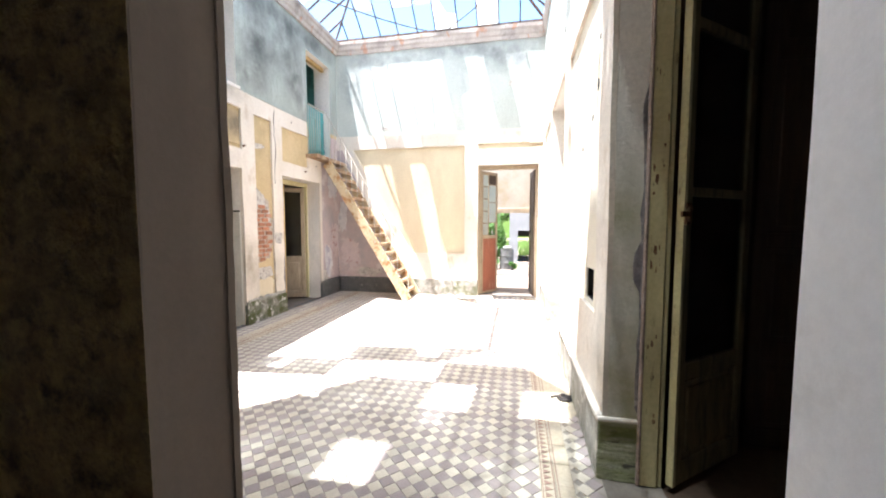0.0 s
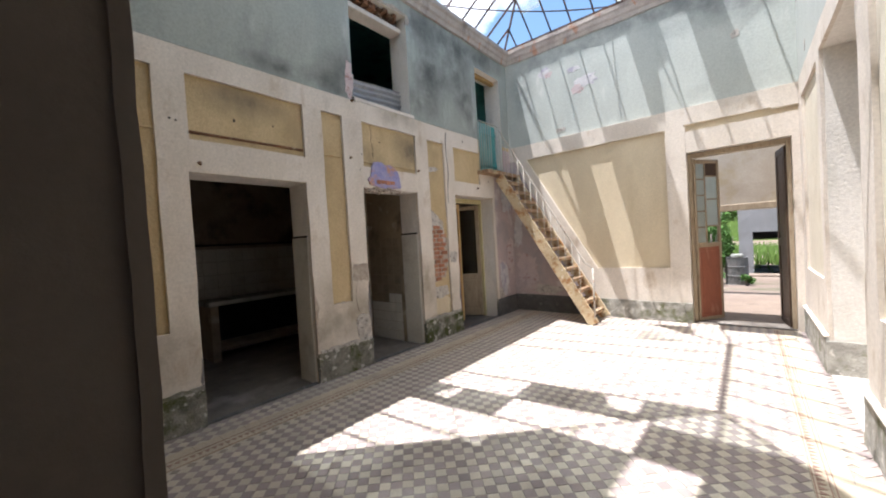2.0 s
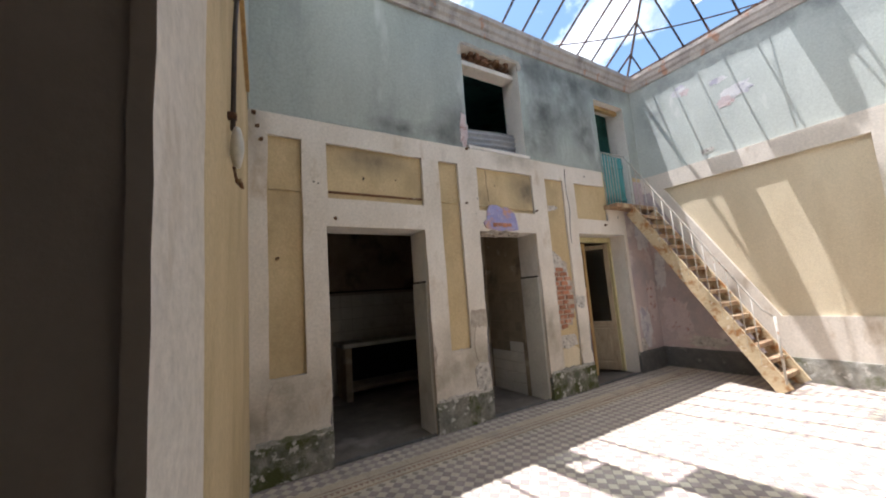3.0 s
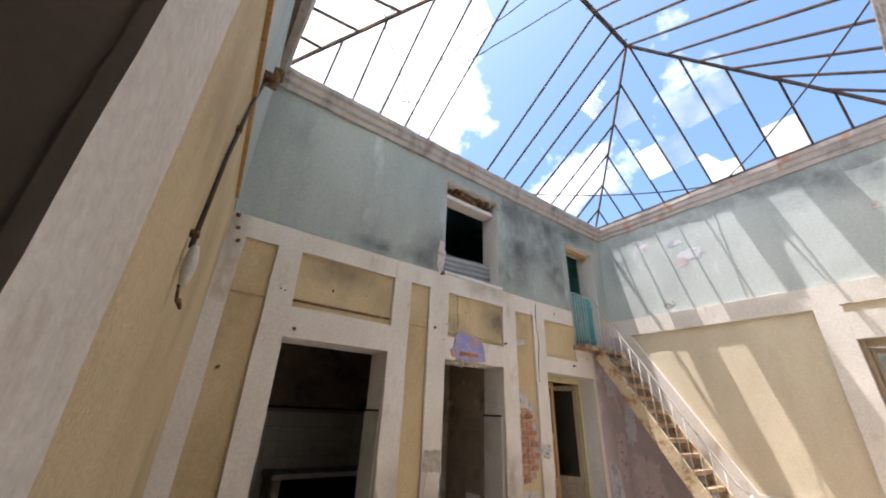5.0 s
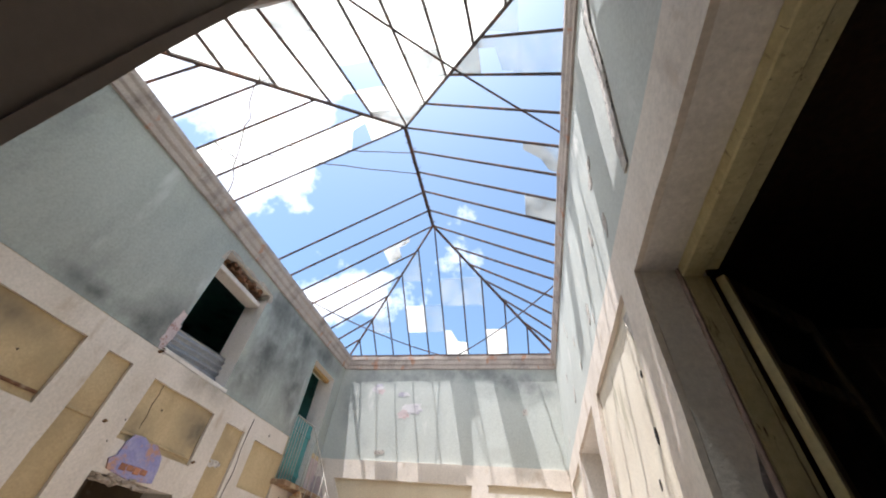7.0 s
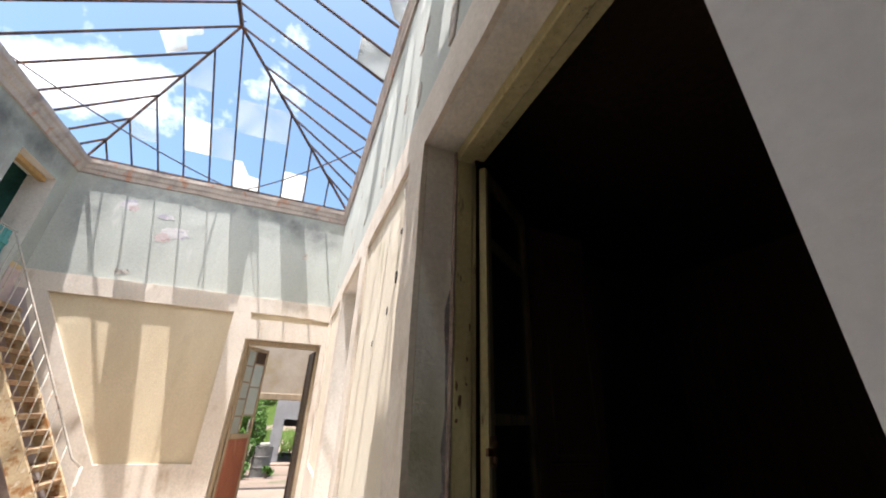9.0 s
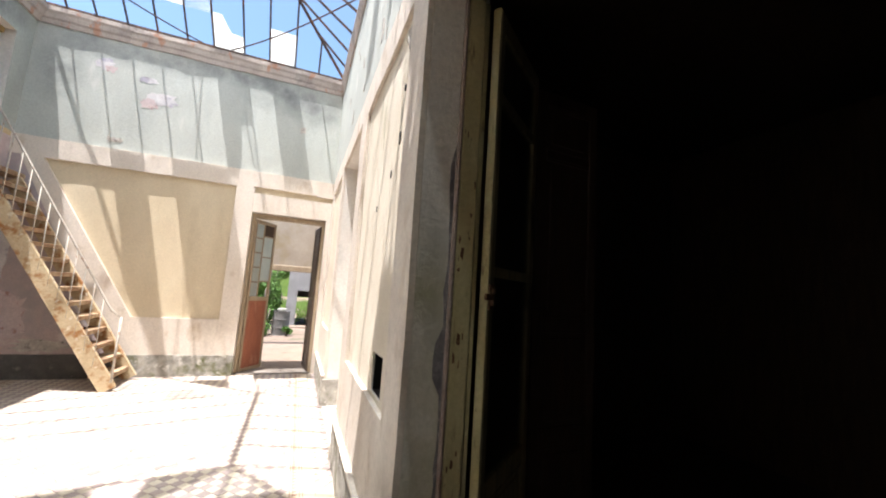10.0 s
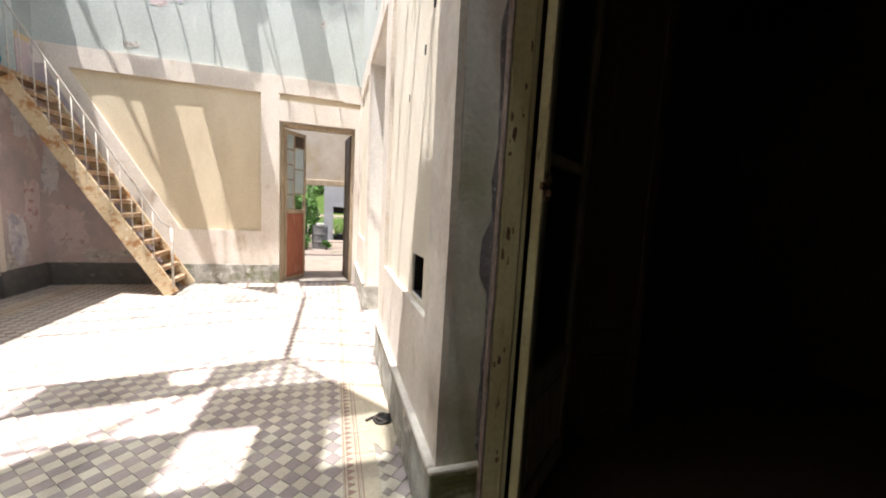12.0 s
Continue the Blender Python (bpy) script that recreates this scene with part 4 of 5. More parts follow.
for x, y, kind, xa, xb in spots:
    if x - D / 2 < xa - 0.002 or x + D / 2 > xb + 0.002 or y + D / 2 > YN:
        continue
    if (x - 0.66) ** 2 + (y - 3.27) ** 2 < 0.11 ** 2 or (x > 0.52 and 2.95 < y < 3.9):
        continue
    z = rr.uniform(-0.0012, 0.0012)
    if -0.60 < x < X1 and 1.95 < y < 3.6:
        pieces.append((x, y, z, kind))
    else:
        joined[kind].append((x, y, z))


def joined_tiles(kind, spots):
    verts, faces = [], []
    h = D / 2 - 0.0009
    for x, y, z in spots:
        k = len(verts)
        q = [(h, 0), (0, h), (-h, 0), (0, -h)]
        verts += [(x + a * 0.985, y + b * 0.985, z) for a, b in q] + [(x + a, y + b, z - 0.008) for a, b in q]
        faces.append((k, k + 1, k + 2, k + 3))
        faces += [(k + 4 + i, k + 4 + (i + 1) % 4, k + (i + 1) % 4, k + i) for i in range(4)]
    me = bpy.data.meshes.new("tiles")
    me.from_pydata(verts, [], faces)
    me.materials.append(M[kind])
    ob = new("tiles", me)
    ob.parent = floor_ob
    ob["kind"] = "stuff"


for kind, s in joined.items():
    joined_tiles(kind, s)
# light half tiles along the borders, the border bands, and their lines
for xa, xb, n_y in ((0.387, 0.470, 0.20), (0.472, 0.573, 0.20), (-3.42, -3.29, 0.20), (-3.288, X0 - 0.003, 0.20)):
    y = 0.96
    k = 0
    while y < YN - 0.02:
        y1 = min(y + n_y, YN - 0.002)
        ob = part("border_tile", boxed(xa, xb, y + 0.0012, y1 - 0.0012, -0.012, 0.001 + 0.0007 * (k % 3), 0.001), "tile_border", floor_ob)
        y, k = y1, k + 1
for x in (0.395, 0.462, 0.485, -3.30, -3.165):
    part("border_line", boxed(x - 0.003, x + 0.003, 0.97, YN - 0.03, -0.002, 0.0042), "tile_red", floor_ob)
bm = bmesh.new()
for k in range(int((YN - 1.1) / 0.05)):
    y = 1.05 + 0.05 * k
    for x in (0.428, -3.232):
        v = [bm.verts.new(p) for p in ((x - 0.02, y, 0.0044), (x + 0.02, y + 0.02, 0.0044), (x - 0.02, y + 0.04, 0.0044))]
        w = [bm.verts.new((a.co.x, a.co.y, 0.0)) for a in v]
        bm.faces.new(v)
        for i in range(3):
            bm.faces.new([w[i], w[(i + 1) % 3], v[(i + 1) % 3], v[i]])
bmesh.ops.recalc_face_normals(bm, faces=bm.faces[:])
ob = part("border_ornament", bm, "tile_red", floor_ob)
ob["kind"] = "stuff"
part("cement_patch", prism(ragged(0.645, 3.42, 0.095, 0.46, 22, 0.08, 3), lambda u, v, w: (u, v, w), -0.006, 0.002, 0.002), "tile_border", floor_ob, "worn cement repair around the drain")
# edge half tiles
bm = bmesh.new()
for xb, sgn, n in ((X1, -1, 66), (0.575, 1, 66), (X0, 1, 66), (-3.42, -1, 66)):
    for j in range(n):
        y = Y0F + (j + 1) * D
        if y + D / 2 > YN or (xb == 0.575 and 2.9 < y < 3.95):
            continue
        h = D / 2 - 0.003
        v = [bm.verts.new(p) for p in ((xb, y - h, 0.0), (xb, y + h, 0.0), (xb + sgn * h, y, 0.0))]
        if sgn > 0:
            v = v[::-1]
        bm.faces.new(v)
ob = part("edge_tiles", bm, "tile_light", floor_ob)
ob["kind"] = "stuff"
for x, y, z, kind in pieces:
    ob = new("tile", tile_data[kind])
    ob.location = (x, y, z)
    ob.parent = floor_ob

# ---- doors of the east room ----
setting("door_frame_east", boxed(0.945, 1.035, RD[1] - 0.030, RD[1] - 0.004, 0.0, RD[3] - 0.004, 0.005), "door_paint", "olive-cream painted door post, chipped", "door frame")
setting("door_frame_east_rebate", boxed(1.04, 1.064, RD[1] - 0.018, RD[1] - 0.004, 0.0, RD[3] - 0.06, 0.003), "door_paint", "olive-cream painted door stop, chipped", "door frame")
setting("door_frame_east_head", boxed(0.935, 1.03, RD[0] + 0.004, RD[1] - 0.032, RD[3] - 0.075, RD[3] - 0.004, 0.006), "door_paint", "olive-cream painted door head, chipped", "door frame")
setting("door_frame_east_head_rebate", boxed(1.032, 1.10, RD[0] + 0.004, RD[1] - 0.05, RD[3] - 0.05, RD[3] - 0.004, 0.004), "door_paint", "olive-cream painted inner door head", "door frame")


def panelled_leaf(name, label, m, width, height, paint, rails, glass=(), panels=(), thick=0.04, glass_mat="door_glass", panel_mat=None):
    """A door leaf hinged at its own origin, running along +x, with stiles, rails and panels or panes between the rails."""
    leaf = thing(name, label, "door", m)
    st = 0.075
    for a in (0, width - st):
        part("stile", boxed(a, a + st, -thick / 2, thick / 2, 0.01, height, 0.004), paint, leaf)
    for k, (z, h) in enumerate(rails):
        part("rail", boxed(st, width - st, -thick / 2 + 0.001, thick / 2 - 0.001, z, z + h, 0.004), paint, leaf)
    gaps = [(rails[i][0] + rails[i][1], rails[i + 1][0]) for i in range(len(rails) - 1)]
    for i in panels:
        bm = boxed(st, width - st, -0.006, 0.006, gaps[i][0], gaps[i][1])
        box(bm, st + 0.05, width - st - 0.05, -0.013, 0.013, gaps[i][0] + 0.05, gaps[i][1] - 0.05, 0.006)
        part("panel", bm, panel_mat or paint, leaf)
        for x0, x1, z0, z1 in ((st, width - st, gaps[i][0], gaps[i][0] + 0.018), (st, width - st, gaps[i][1] - 0.018, gaps[i][1])):
            part("bead", boxed(x0, x1, -0.018, 0.018, z0, z1, 0.004), paint, leaf)
    for i in glass:
        part("pane", boxed(st, width - st, -0.003, 0.003, gaps[i][0], gaps[i][1]), glass_mat, leaf)
    return leaf


east_rails = [(0.01, 0.12), (0.62, 0.10), (1.66, 0.05), (2.55, 0.06), (2.94, 0.10)]
# leaf face in the shade-darkened paint; its edge strip keeps the lighter one
leaf = panelled_leaf("door_leaf", "olive-cream panelled glazed door leaf, folded open, paint chipped", pose(1.10, RD[1] - 0.025, 0.01, 0, 0, 38), 0.70, 3.04, "grimy_paint", east_rails, glass=(1, 2, 3), panels=(0,))
part("edge_strip", boxed(-0.006, 0.022, -0.024, 0.018, 0.012, 3.03, 0.003), "door_paint", leaf, "chipped olive-cream meeting edge")
lock = part("latch", box(box(boxed(0.0, 0.05, -0.035, -0.02, 1.50, 1.62, 0.004), 0.005, 0.03, -0.05, -0.03, 1.52, 1.545, 0.003), 0.01, 0.045, -0.045, -0.03, 1.575, 1.60, 0.003), "rust_iron", leaf, "rusted iron latch")
part("bolt", boxed(-0.035, 0.015, -0.033, -0.02, 1.545, 1.575, 0.003), "rust_iron", leaf, "rusted bolt")
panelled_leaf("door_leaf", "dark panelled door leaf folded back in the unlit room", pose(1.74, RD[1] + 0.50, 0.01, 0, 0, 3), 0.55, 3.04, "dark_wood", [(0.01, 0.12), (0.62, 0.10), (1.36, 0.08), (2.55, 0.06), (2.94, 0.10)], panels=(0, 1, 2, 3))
rr = random.Random(19)
crack = [(0.925 - 0.004 - 0.03 * max(0, noise.noise(Vector((k * 0.31, 3.3, 0)))) - (0.032 if 9 < k < 13 else 0) - rr.uniform(0, 0.012), 0.45 + 0.075 * k) for k in range(24)]
setting("crack_reveal", prism([(0.932, 0.40)] + [(0.932, 2.3)] + crack[::-1], lambda u, v, w: (u, RD[1] - w, v), 0.0, 0.004, 0.003), "dark_lime", "broken plaster edge beside the door post", "wall damage")
setting("trim_reveal_bead", boxed(0.926, 0.944, RD[1] - 0.034, RD[1] - 0.003, 0.0, RD[3] - 0.01, 0.006), "bead_pink", "worn pinkish bead along the door post", "trim")
for k in range(16):
    z = rr.uniform(0.15, 2.6)
    setting("paint_chip", prism(ragged(rr.uniform(0.955, 1.025), z, rr.uniform(0.003, 0.010), rr.uniform(0.008, 0.03), 9, 0.35, k + 300), lambda u, v, w: (u, RD[1] - 0.030 - w, v), -0.001, 0.0012, 0.0004), "rust_iron", "chip in the door paint down to the wood", "wall damage")

# ---- far doorway ----
FY = YN + 0.05
for x0, x1 in ((-0.566, -0.515), (0.605, 0.656)):
    setting("door_frame_far", boxed(x0, x1, FY, FY + 0.09, 0, 2.745, 0.005), "leaf_paint", "ochre-brown painted wooden door post", "door frame")
setting("door_frame_far_head", boxed(-0.513, 0.603, FY, FY + 0.09, 2.665, 2.745, 0.005), "leaf_paint", "ochre-brown painted wooden door head", "door frame")
far_leaf = thing("door_leaf", "half-open door leaf, red-brown lower panel and dusty small panes", "door", pose(-0.51, FY + 0.06, 0.012, 0, 0, 56))
W = 0.56
for a in (0, W - 0.06):
    part("stile", boxed(a, a + 0.045, -0.02, 0.02, 0, 2.64, 0.004), "leaf_paint", far_leaf)
part("muntin", boxed(0.225, 0.25, -0.018, 0.018, 1.27, 2.60, 0.003), "leaf_paint", far_leaf)
for z, h in ((0.0, 0.05), (1.20, 0.07), (2.58, 0.06)):
    part("rail", boxed(0.06, W - 0.06, -0.019, 0.019, z, z + h, 0.003), "leaf_paint", far_leaf)
bm = boxed(0.06, W - 0.06, -0.008, 0.008, 0.05, 1.20)
box(bm, 0.10, W - 0.10, -0.016, 0.016, 0.10, 1.14, 0.008)
part("panel", bm, "red_wood", far_leaf, "red-brown wooden panel")
for k in range(5):
    z0 = 1.27 + k * 0.262
    part("pane", boxed(0.06, 0.225, -0.003, 0.003, z0 + 0.012, z0 + 0.25), "frosted", far_leaf)
    part("glazing_bar", boxed(0.06, 0.225, -0.012, 0.012, z0 - 0.012, z0 + 0.012), "leaf_paint", far_leaf)
for z0, z1, mt in ((1.56, 1.98, "frosted"), (2.0, 2.36, "frosted"), (2.38, 2.58, "dark_wood")):
    part("pane", boxed(0.25, W - 0.06, -0.003, 0.003, z0, z1), mt, far_leaf)
    part("glazing_bar", boxed(0.25, W - 0.06, -0.012, 0.012, z0 - 0.022, z0), "leaf_paint", far_leaf)
panelled_leaf("door_leaf", "dark wooden door leaf standing wide open", pose(0.60, FY + 0.06, 0.012, 0, 0, 97), 0.56, 2.64, "dark_wood", [(0.0, 0.08), (1.2, 0.08), (2.56, 0.08)], panels=(0, 1))
setting("threshold_far", boxed(-0.56, 0.655, YN - 0.02, YN + 0.34, -0.05, 0.012, 0.006), "dirty_floor", "worn cement threshold", "trim")

# ---- corner doorway under the landing ----
CX = XW - 0.24
for y0, y1 in ((5.714, 5.76), (6.87, 6.916)):
    setting("door_frame_corner", boxed(CX - 0.09, CX, y0, y1, 0, 2.355, 0.005), "door_paint", "yellow-cream painted wooden door post", "door frame")
setting("door_frame_corner_head", boxed(CX - 0.09, CX, 5.762, 6.868, 2.27, 2.355, 0.005), "door_paint", "yellow-cream painted wooden door head", "door frame")
corner_rails = [(0.01, 0.12), (0.78, 0.08), (2.16, 0.08)]
panelled_leaf("door_leaf", "weathered brown-grey half-glazed door leaf, ajar", pose(CX - 0.05, 6.865, 0.01, 0, 0, -152), 0.54, 2.25, "leaf_paint", corner_rails, glass=(1,), panels=(0,))
panelled_leaf("door_leaf", "ochre half-glazed door leaf with a red-brown patch", pose(CX - 0.05, 5.765, 0.01, 0, 0, 98), 0.54, 2.25, "ochre_wood", [(0.01, 0.12), (0.78, 0.08), (1.42, 0.07), (2.16, 0.08)], glass=(2,), panels=(0, 1), panel_mat="red_wood")

# ---- upper openings ----
bm = bmesh.new()
n, prev = 40, None
for k in range(n + 1):
    z = 3.50 + 0.40 * k / n
    x = XW - 0.20 + 0.018 * math.sin(k / n * 2 * math.pi * 5)
    row = [bm.verts.new((x, y, z + 0.03 * math.sin(y * 3))) for y in (3.70, 4.05, 4.42, 4.745)]
    row2 = [bm.verts.new((v.co.x - 0.003, v.co.y, v.co.z)) for v in row]
    if prev:
        for i in range(3):
            for a, b in ((prev[0], row), (prev[1], row2)):
                bm.faces.new([a[i], a[i + 1], b[i + 1], b[i]]).smooth = True
    prev = (row, row2)
bmesh.ops.recalc_face_normals(bm, faces=bm.faces[:])
tagged(part("corrugated_sheet", bm, "zinc"), "corrugated zinc sheet standing in the empty window", "metal sheet")
setting("window_1", boxed(XW - 0.33, XW - 0.10, 3.694, 4.746, 4.80, 4.87, 0.008), "reveal", "pale timber lintel under the broken window head", "window")
broken = thing("broken_lintel", "exposed brown brick and rotten wood over the window", "wall damage", pose(XW - 0.05, 4.2, 4.9))
rr = random.Random(8)
for k in range(22):
    y, z = 3.72 + (k % 11) * 0.092, 4.90 + 0.058 * (k // 11)
    bm = boxed(XW - 0.24 + rr.uniform(-0.02, 0.02), XW - 0.02 - rr.uniform(0, 0.13), y + rr.uniform(-0.01, 0.01), y + rr.uniform(0.05, 0.088), z, z + rr.uniform(0.035, 0.056), 0.006)
    for v in bm.verts:
        v.co = wobble(v.co, 0.012, 14)
    put_part(broken, "brick", bm, "rot")
put_part(broken, "beam", boxed(XW - 0.30, XW - 0.24, 3.70, 4.74, 4.87, 5.018, 0.006), "rot", "rotten dark timber beam")
edge = [(3.62, 4.84), (3.69, 4.86), (3.69, 5.02), (4.75, 5.02), (4.75, 4.90), (4.80, 4.90), (4.84, 4.97), (4.80, 5.05), (4.66, 5.06), (4.50, 5.10), (4.36, 5.05), (4.2, 5.09), (4.02, 5.05), (3.86, 5.07), (3.70, 5.06), (3.64, 4.98)]
put_part(broken, "plaster_edge", prism(edge, on_west, -0.004, 0.02, 0.012), "mortar", "ragged broken plaster edge")
put_part(broken, "chipped_corner", prism(ragged(3.63, 3.72, 0.075, 0.20, 18, 0.3, 71), on_west, -0.004, 0.02, 0.006), "flake_pink", "pinkish chipped plaster at the window corner")
setting("window_sill_1", boxed(XW - 0.02, XW + 0.035, 3.66, 4.80, 3.47, 3.52, 0.008), "reveal", "chipped plaster window sill", "window sill")
setting("door_frame_upper", boxed(XW - 0.20, XW - 0.12, 6.584, 7.456, 4.78, 4.855, 0.005), "ochre_wood", "ochre door head", "door frame")
setting("door_frame_upper_post", boxed(XW - 0.20, XW - 0.12, 6.584, 6.62, 2.865, 4.778, 0.005), "ochre_wood", "ochre door post", "door frame")
teal_leaf = thing("door_leaf", "teal-painted boarded door closing the lower doorway", "door", pose(XW - 0.16, 6.63, 2.868))
for k in range(8):
    part("board", boxed(-0.012, 0.012 + 0.003 * (k % 2), k * 0.102, k * 0.102 + 0.099, 0, 1.04, 0.003), "teal_door", teal_leaf)
for z in (0.18, 0.82):
    part("batten", boxed(0.0155, 0.035, 0.0, 0.81, z, z + 0.07, 0.003), "teal_door", teal_leaf)
setting("wall_upper_partition", boxed(XW - 0.9, XW - 0.8, 6.2, 7.7, 2.866, 5.4), "teal", "teal-painted inner wall of the upper room", "wall")

# ---- kitchen and bathroom seen through the doorways ----
for (x0, x1, y0, y1, rows, name) in ((-6.5, -6.49, 1.45, 4.85, 8, "kitchen_tiling"),):
    base = setting(name, boxed(x0 + 0.001, x0 + 0.012, y0, y1, -0.03, 1.70), "grout", "white tiled dado in the dark kitchen", "wall tiling")
    for i in range(int((y1 - y0) / 0.2)):
        for j in range(rows):
            part("tile", boxed(x0 + 0.013, x0 + 0.018, y0 + i * 0.2 + 0.003, y0 + i * 0.2 + 0.197, j * 0.21 - 0.02, j * 0.21 + 0.184), "white_tile", base)
setting("trim_kitchen", boxed(-6.488, -6.46, 1.45, 4.85, 1.705, 1.735, 0.004), "hole", "dark cap strip over the tiling", "trim")
counter = thing("kitchen_counter", "old masonry kitchen counter with a white-edged top", "counter", pose(-6.2, 3.5, -0.03))
put_part(counter, "worktop", boxed(-6.48, -5.92, 2.50, 4.6, 0.80, 0.87, 0.008), "cement", "grey stone worktop")
put_part(counter, "edge", boxed(-5.918, -5.895, 2.52, 4.6, 0.81, 0.868, 0.004), "white_tile", "broken white tile edging")
for y in (2.54, 4.40):
    put_part(counter, "pier", boxed(-6.46, -5.94, y, y + 0.11, -0.03, 0.80, 0.008), "bath_wall", "stained masonry pier")
put_part(counter, "shelf", boxed(-6.46, -5.96, 2.66, 4.39, 0.12, 0.17, 0.006), "bath_wall", "low stained shelf")
# near-black sheet puts the recess's shade into colour
put_part(counter, "back", boxed(-6.48, -6.465, 2.54, 4.5, 0.17, 0.80), "hole", "near-black back for the shade under the worktop")
setting("tiling_reveal_kitchen", boxed(XW - 0.355, XW - 0.02, 2.905, 2.917, -0.03, 1.70, 0.003), "white_tile", "pale tiled slab on the door reveal", "wall tiling")
setting("trim_reveal_kitchen", boxed(XW - 0.355, XW - 0.02, 2.900, 2.918, 1.702, 1.725, 0.003), "hole", "dark cap strip on the reveal", "trim")
setting("tiling_reveal_bath", boxed(XW - 0.36, XW - 0.015, 4.742, 4.757, -0.03, 1.70, 0.003), "white_tile", "pale tiled slab on the door reveal", "wall tiling")
setting("trim_reveal_bath", boxed(XW - 0.36, XW - 0.015, 4.738, 4.758, 1.702, 1.725, 0.003), "hole", "dark cap strip on the reveal", "trim")
bed = setting("bath_tiling", boxed(-4.99, XW - 0.365, 4.775, 4.788, -0.03, 1.70), "bath_wall", "bathroom wall stripped of most of its tiles", "wall tiling")
rr = random.Random(21)
for i in range(10):
    for j in range(11):
        x, z = -4.98 + i * 0.15, j * 0.155 - 0.03
        if x + 0.15 > XW - 0.37:
            continue
        low = j < 4 + (1 if rr.random() < 0.2 else 0)
        part("tile", boxed(x + 0.004, x + 0.146, 4.765 if low else 4.770, 4.774, z + 0.004, z + 0.151), "white_tile" if low else "tile_bed", bed)

# ---- damage on the west wall ----
patch = thing("brick_patch", "bare brick where the stucco has fallen", "wall damage", pose(XW, 5.22, 1.4))
put_part(patch, "mortar_bed", prism(ragged(5.21, 1.40, 0.23, 0.52, 26, 0.14, 2), on_west, -0.004, 0.02, 0.004), "mortar", "crumbling mortar")
rr = random.Random(3)
for j in range(13):
    z = 0.93 + j * 0.07
    for i in range(3):
        y = 4.97 + i * 0.17 + (0.085 if j % 2 else 0) - 0.04
        dx, dz = (y + 0.075 - 5.21) / 0.22, (z - 1.38) / 0.46
        if dx * dx + dz * dz > 1.0:
            continue
        bm = boxed(XW + 0.003, XW + 0.013 + rr.uniform(0, 0.012), y + 0.006, y + rr.uniform(0.13, 0.16), z, z + 0.056, 0.005)
        for v in bm.verts:
            v.co = wobble(v.co, 0.006, 9)
        put_part(patch, "brick", bm, "brick")
put_part(patch, "lime_edge", prism([(5.0, 1.62), (5.03, 1.95), (5.10, 2.08), (5.18, 2.02), (5.25, 1.98), (5.30, 1.85), (5.36, 1.78), (5.40, 1.60), (5.44, 1.45), (5.36, 1.5), (5.30, 1.66), (5.24, 1.78), (5.16, 1.82), (5.09, 1.74), (5.05, 1.60)], on_west, -0.010, 0.01, 0.006), "lime", "white pitted lime render")
put_part(patch, "grey_scar", prism(ragged(5.56, 1.30, 0.09, 0.10, 14, 0.25, 6), on_west, -0.040, -0.03, 0.003), "lime", "grey cement scar")
for cu, cv, ru, rv, mt, seed, w in ((5.22, 0.74, 0.22, 0.10, "lime", 31, -0.006), (3.32, 0.62, 0.17, 0.26, "cream", 32, -0.008), (3.60, 0.92, 0.10, 0.20, "cream", 34, -0.042), (3.60, 0.52, 0.11, 0.16, "lime", 35, -0.041), (5.20, 0.50, 0.24, 0.16, "ochre_pale", 36, -0.005), (1.36, 0.60, 0.18, 0.28, "cream", 37, -0.040)):
    setting("plaster_patch", prism(ragged(cu, cv, ru, rv, 20, 0.12, seed), on_west, w, w + 0.008, 0.003), mt, "uneven plaster repair on the wall", "wall damage")
setting("plaster_scar", prism([(3.47, 1.13), (3.48, 1.30), (3.50, 1.34), (3.57, 1.325), (3.64, 1.34), (3.715, 1.33), (3.72, 1.22), (3.715, 1.10), (3.66, 1.12), (3.60, 1.09), (3.53, 1.115)], on_west, -0.040, -0.03, 0.004), "mortar", "bare grey-brown render where plaster has fallen", "wall damage")
rr = random.Random(52)
for u0, sgn, z0, z1, wide, mt in ((A[1], 1, 0.36, 1.25, 0.055, "mortar"), (B[0], -1, 0.40, 1.10, 0.06, "dark_lime"), (B[1], 1, 0.9, 1.95, 0.035, "mortar"), (C[0], -1, 0.36, 1.0, 0.05, "dark_lime"), (A[0], -1, 0.34, 0.62, 0.04, "dark_lime")):
    n_e = int((z1 - z0) / 0.06)
    rag = [(u0 + sgn * max(0.006, wide * (0.55 + 0.6 * noise.noise(Vector((u0 * 3, k * 0.55, 1.7)))) * math.sin(math.pi * (k + 0.6) / (n_e + 1)) + rr.uniform(-0.008, 0.008)), z0 + (z1 - z0) * k / n_e) for k in range(n_e + 1)]
    setting("chipped_edge", prism([(u0 + sgn * 0.002, z0)] + rag + [(u0 + sgn * 0.002, z1)], on_west, -0.0405, -0.02, 0.003), mt, "chipped plaster along the door edge", "wall damage")
for u0, u1, z, mt in ((1.10, 1.76, 0.345, "cement"), (2.96, 3.70, 0.345, "lime"), (4.80, 5.68, 0.345, "cement")):
    top = [(u0 + (u1 - u0) * k / 16, z + 0.03 + 0.035 * noise.noise(Vector((u0, k * 0.7, 9.1)))) for k in range(17)]
    setting("plinth_lip", prism([(u0, z - 0.02)] + top + [(u1, z - 0.02)], on_west, -0.058, -0.034, 0.006), mt, "ragged broken lip on top of the plinth", "wall damage")
lint = thing("broken_plaster", "fallen plaster over the doorway, blue paint and brick showing", "wall damage", pose(XW, 4.1, 2.5))
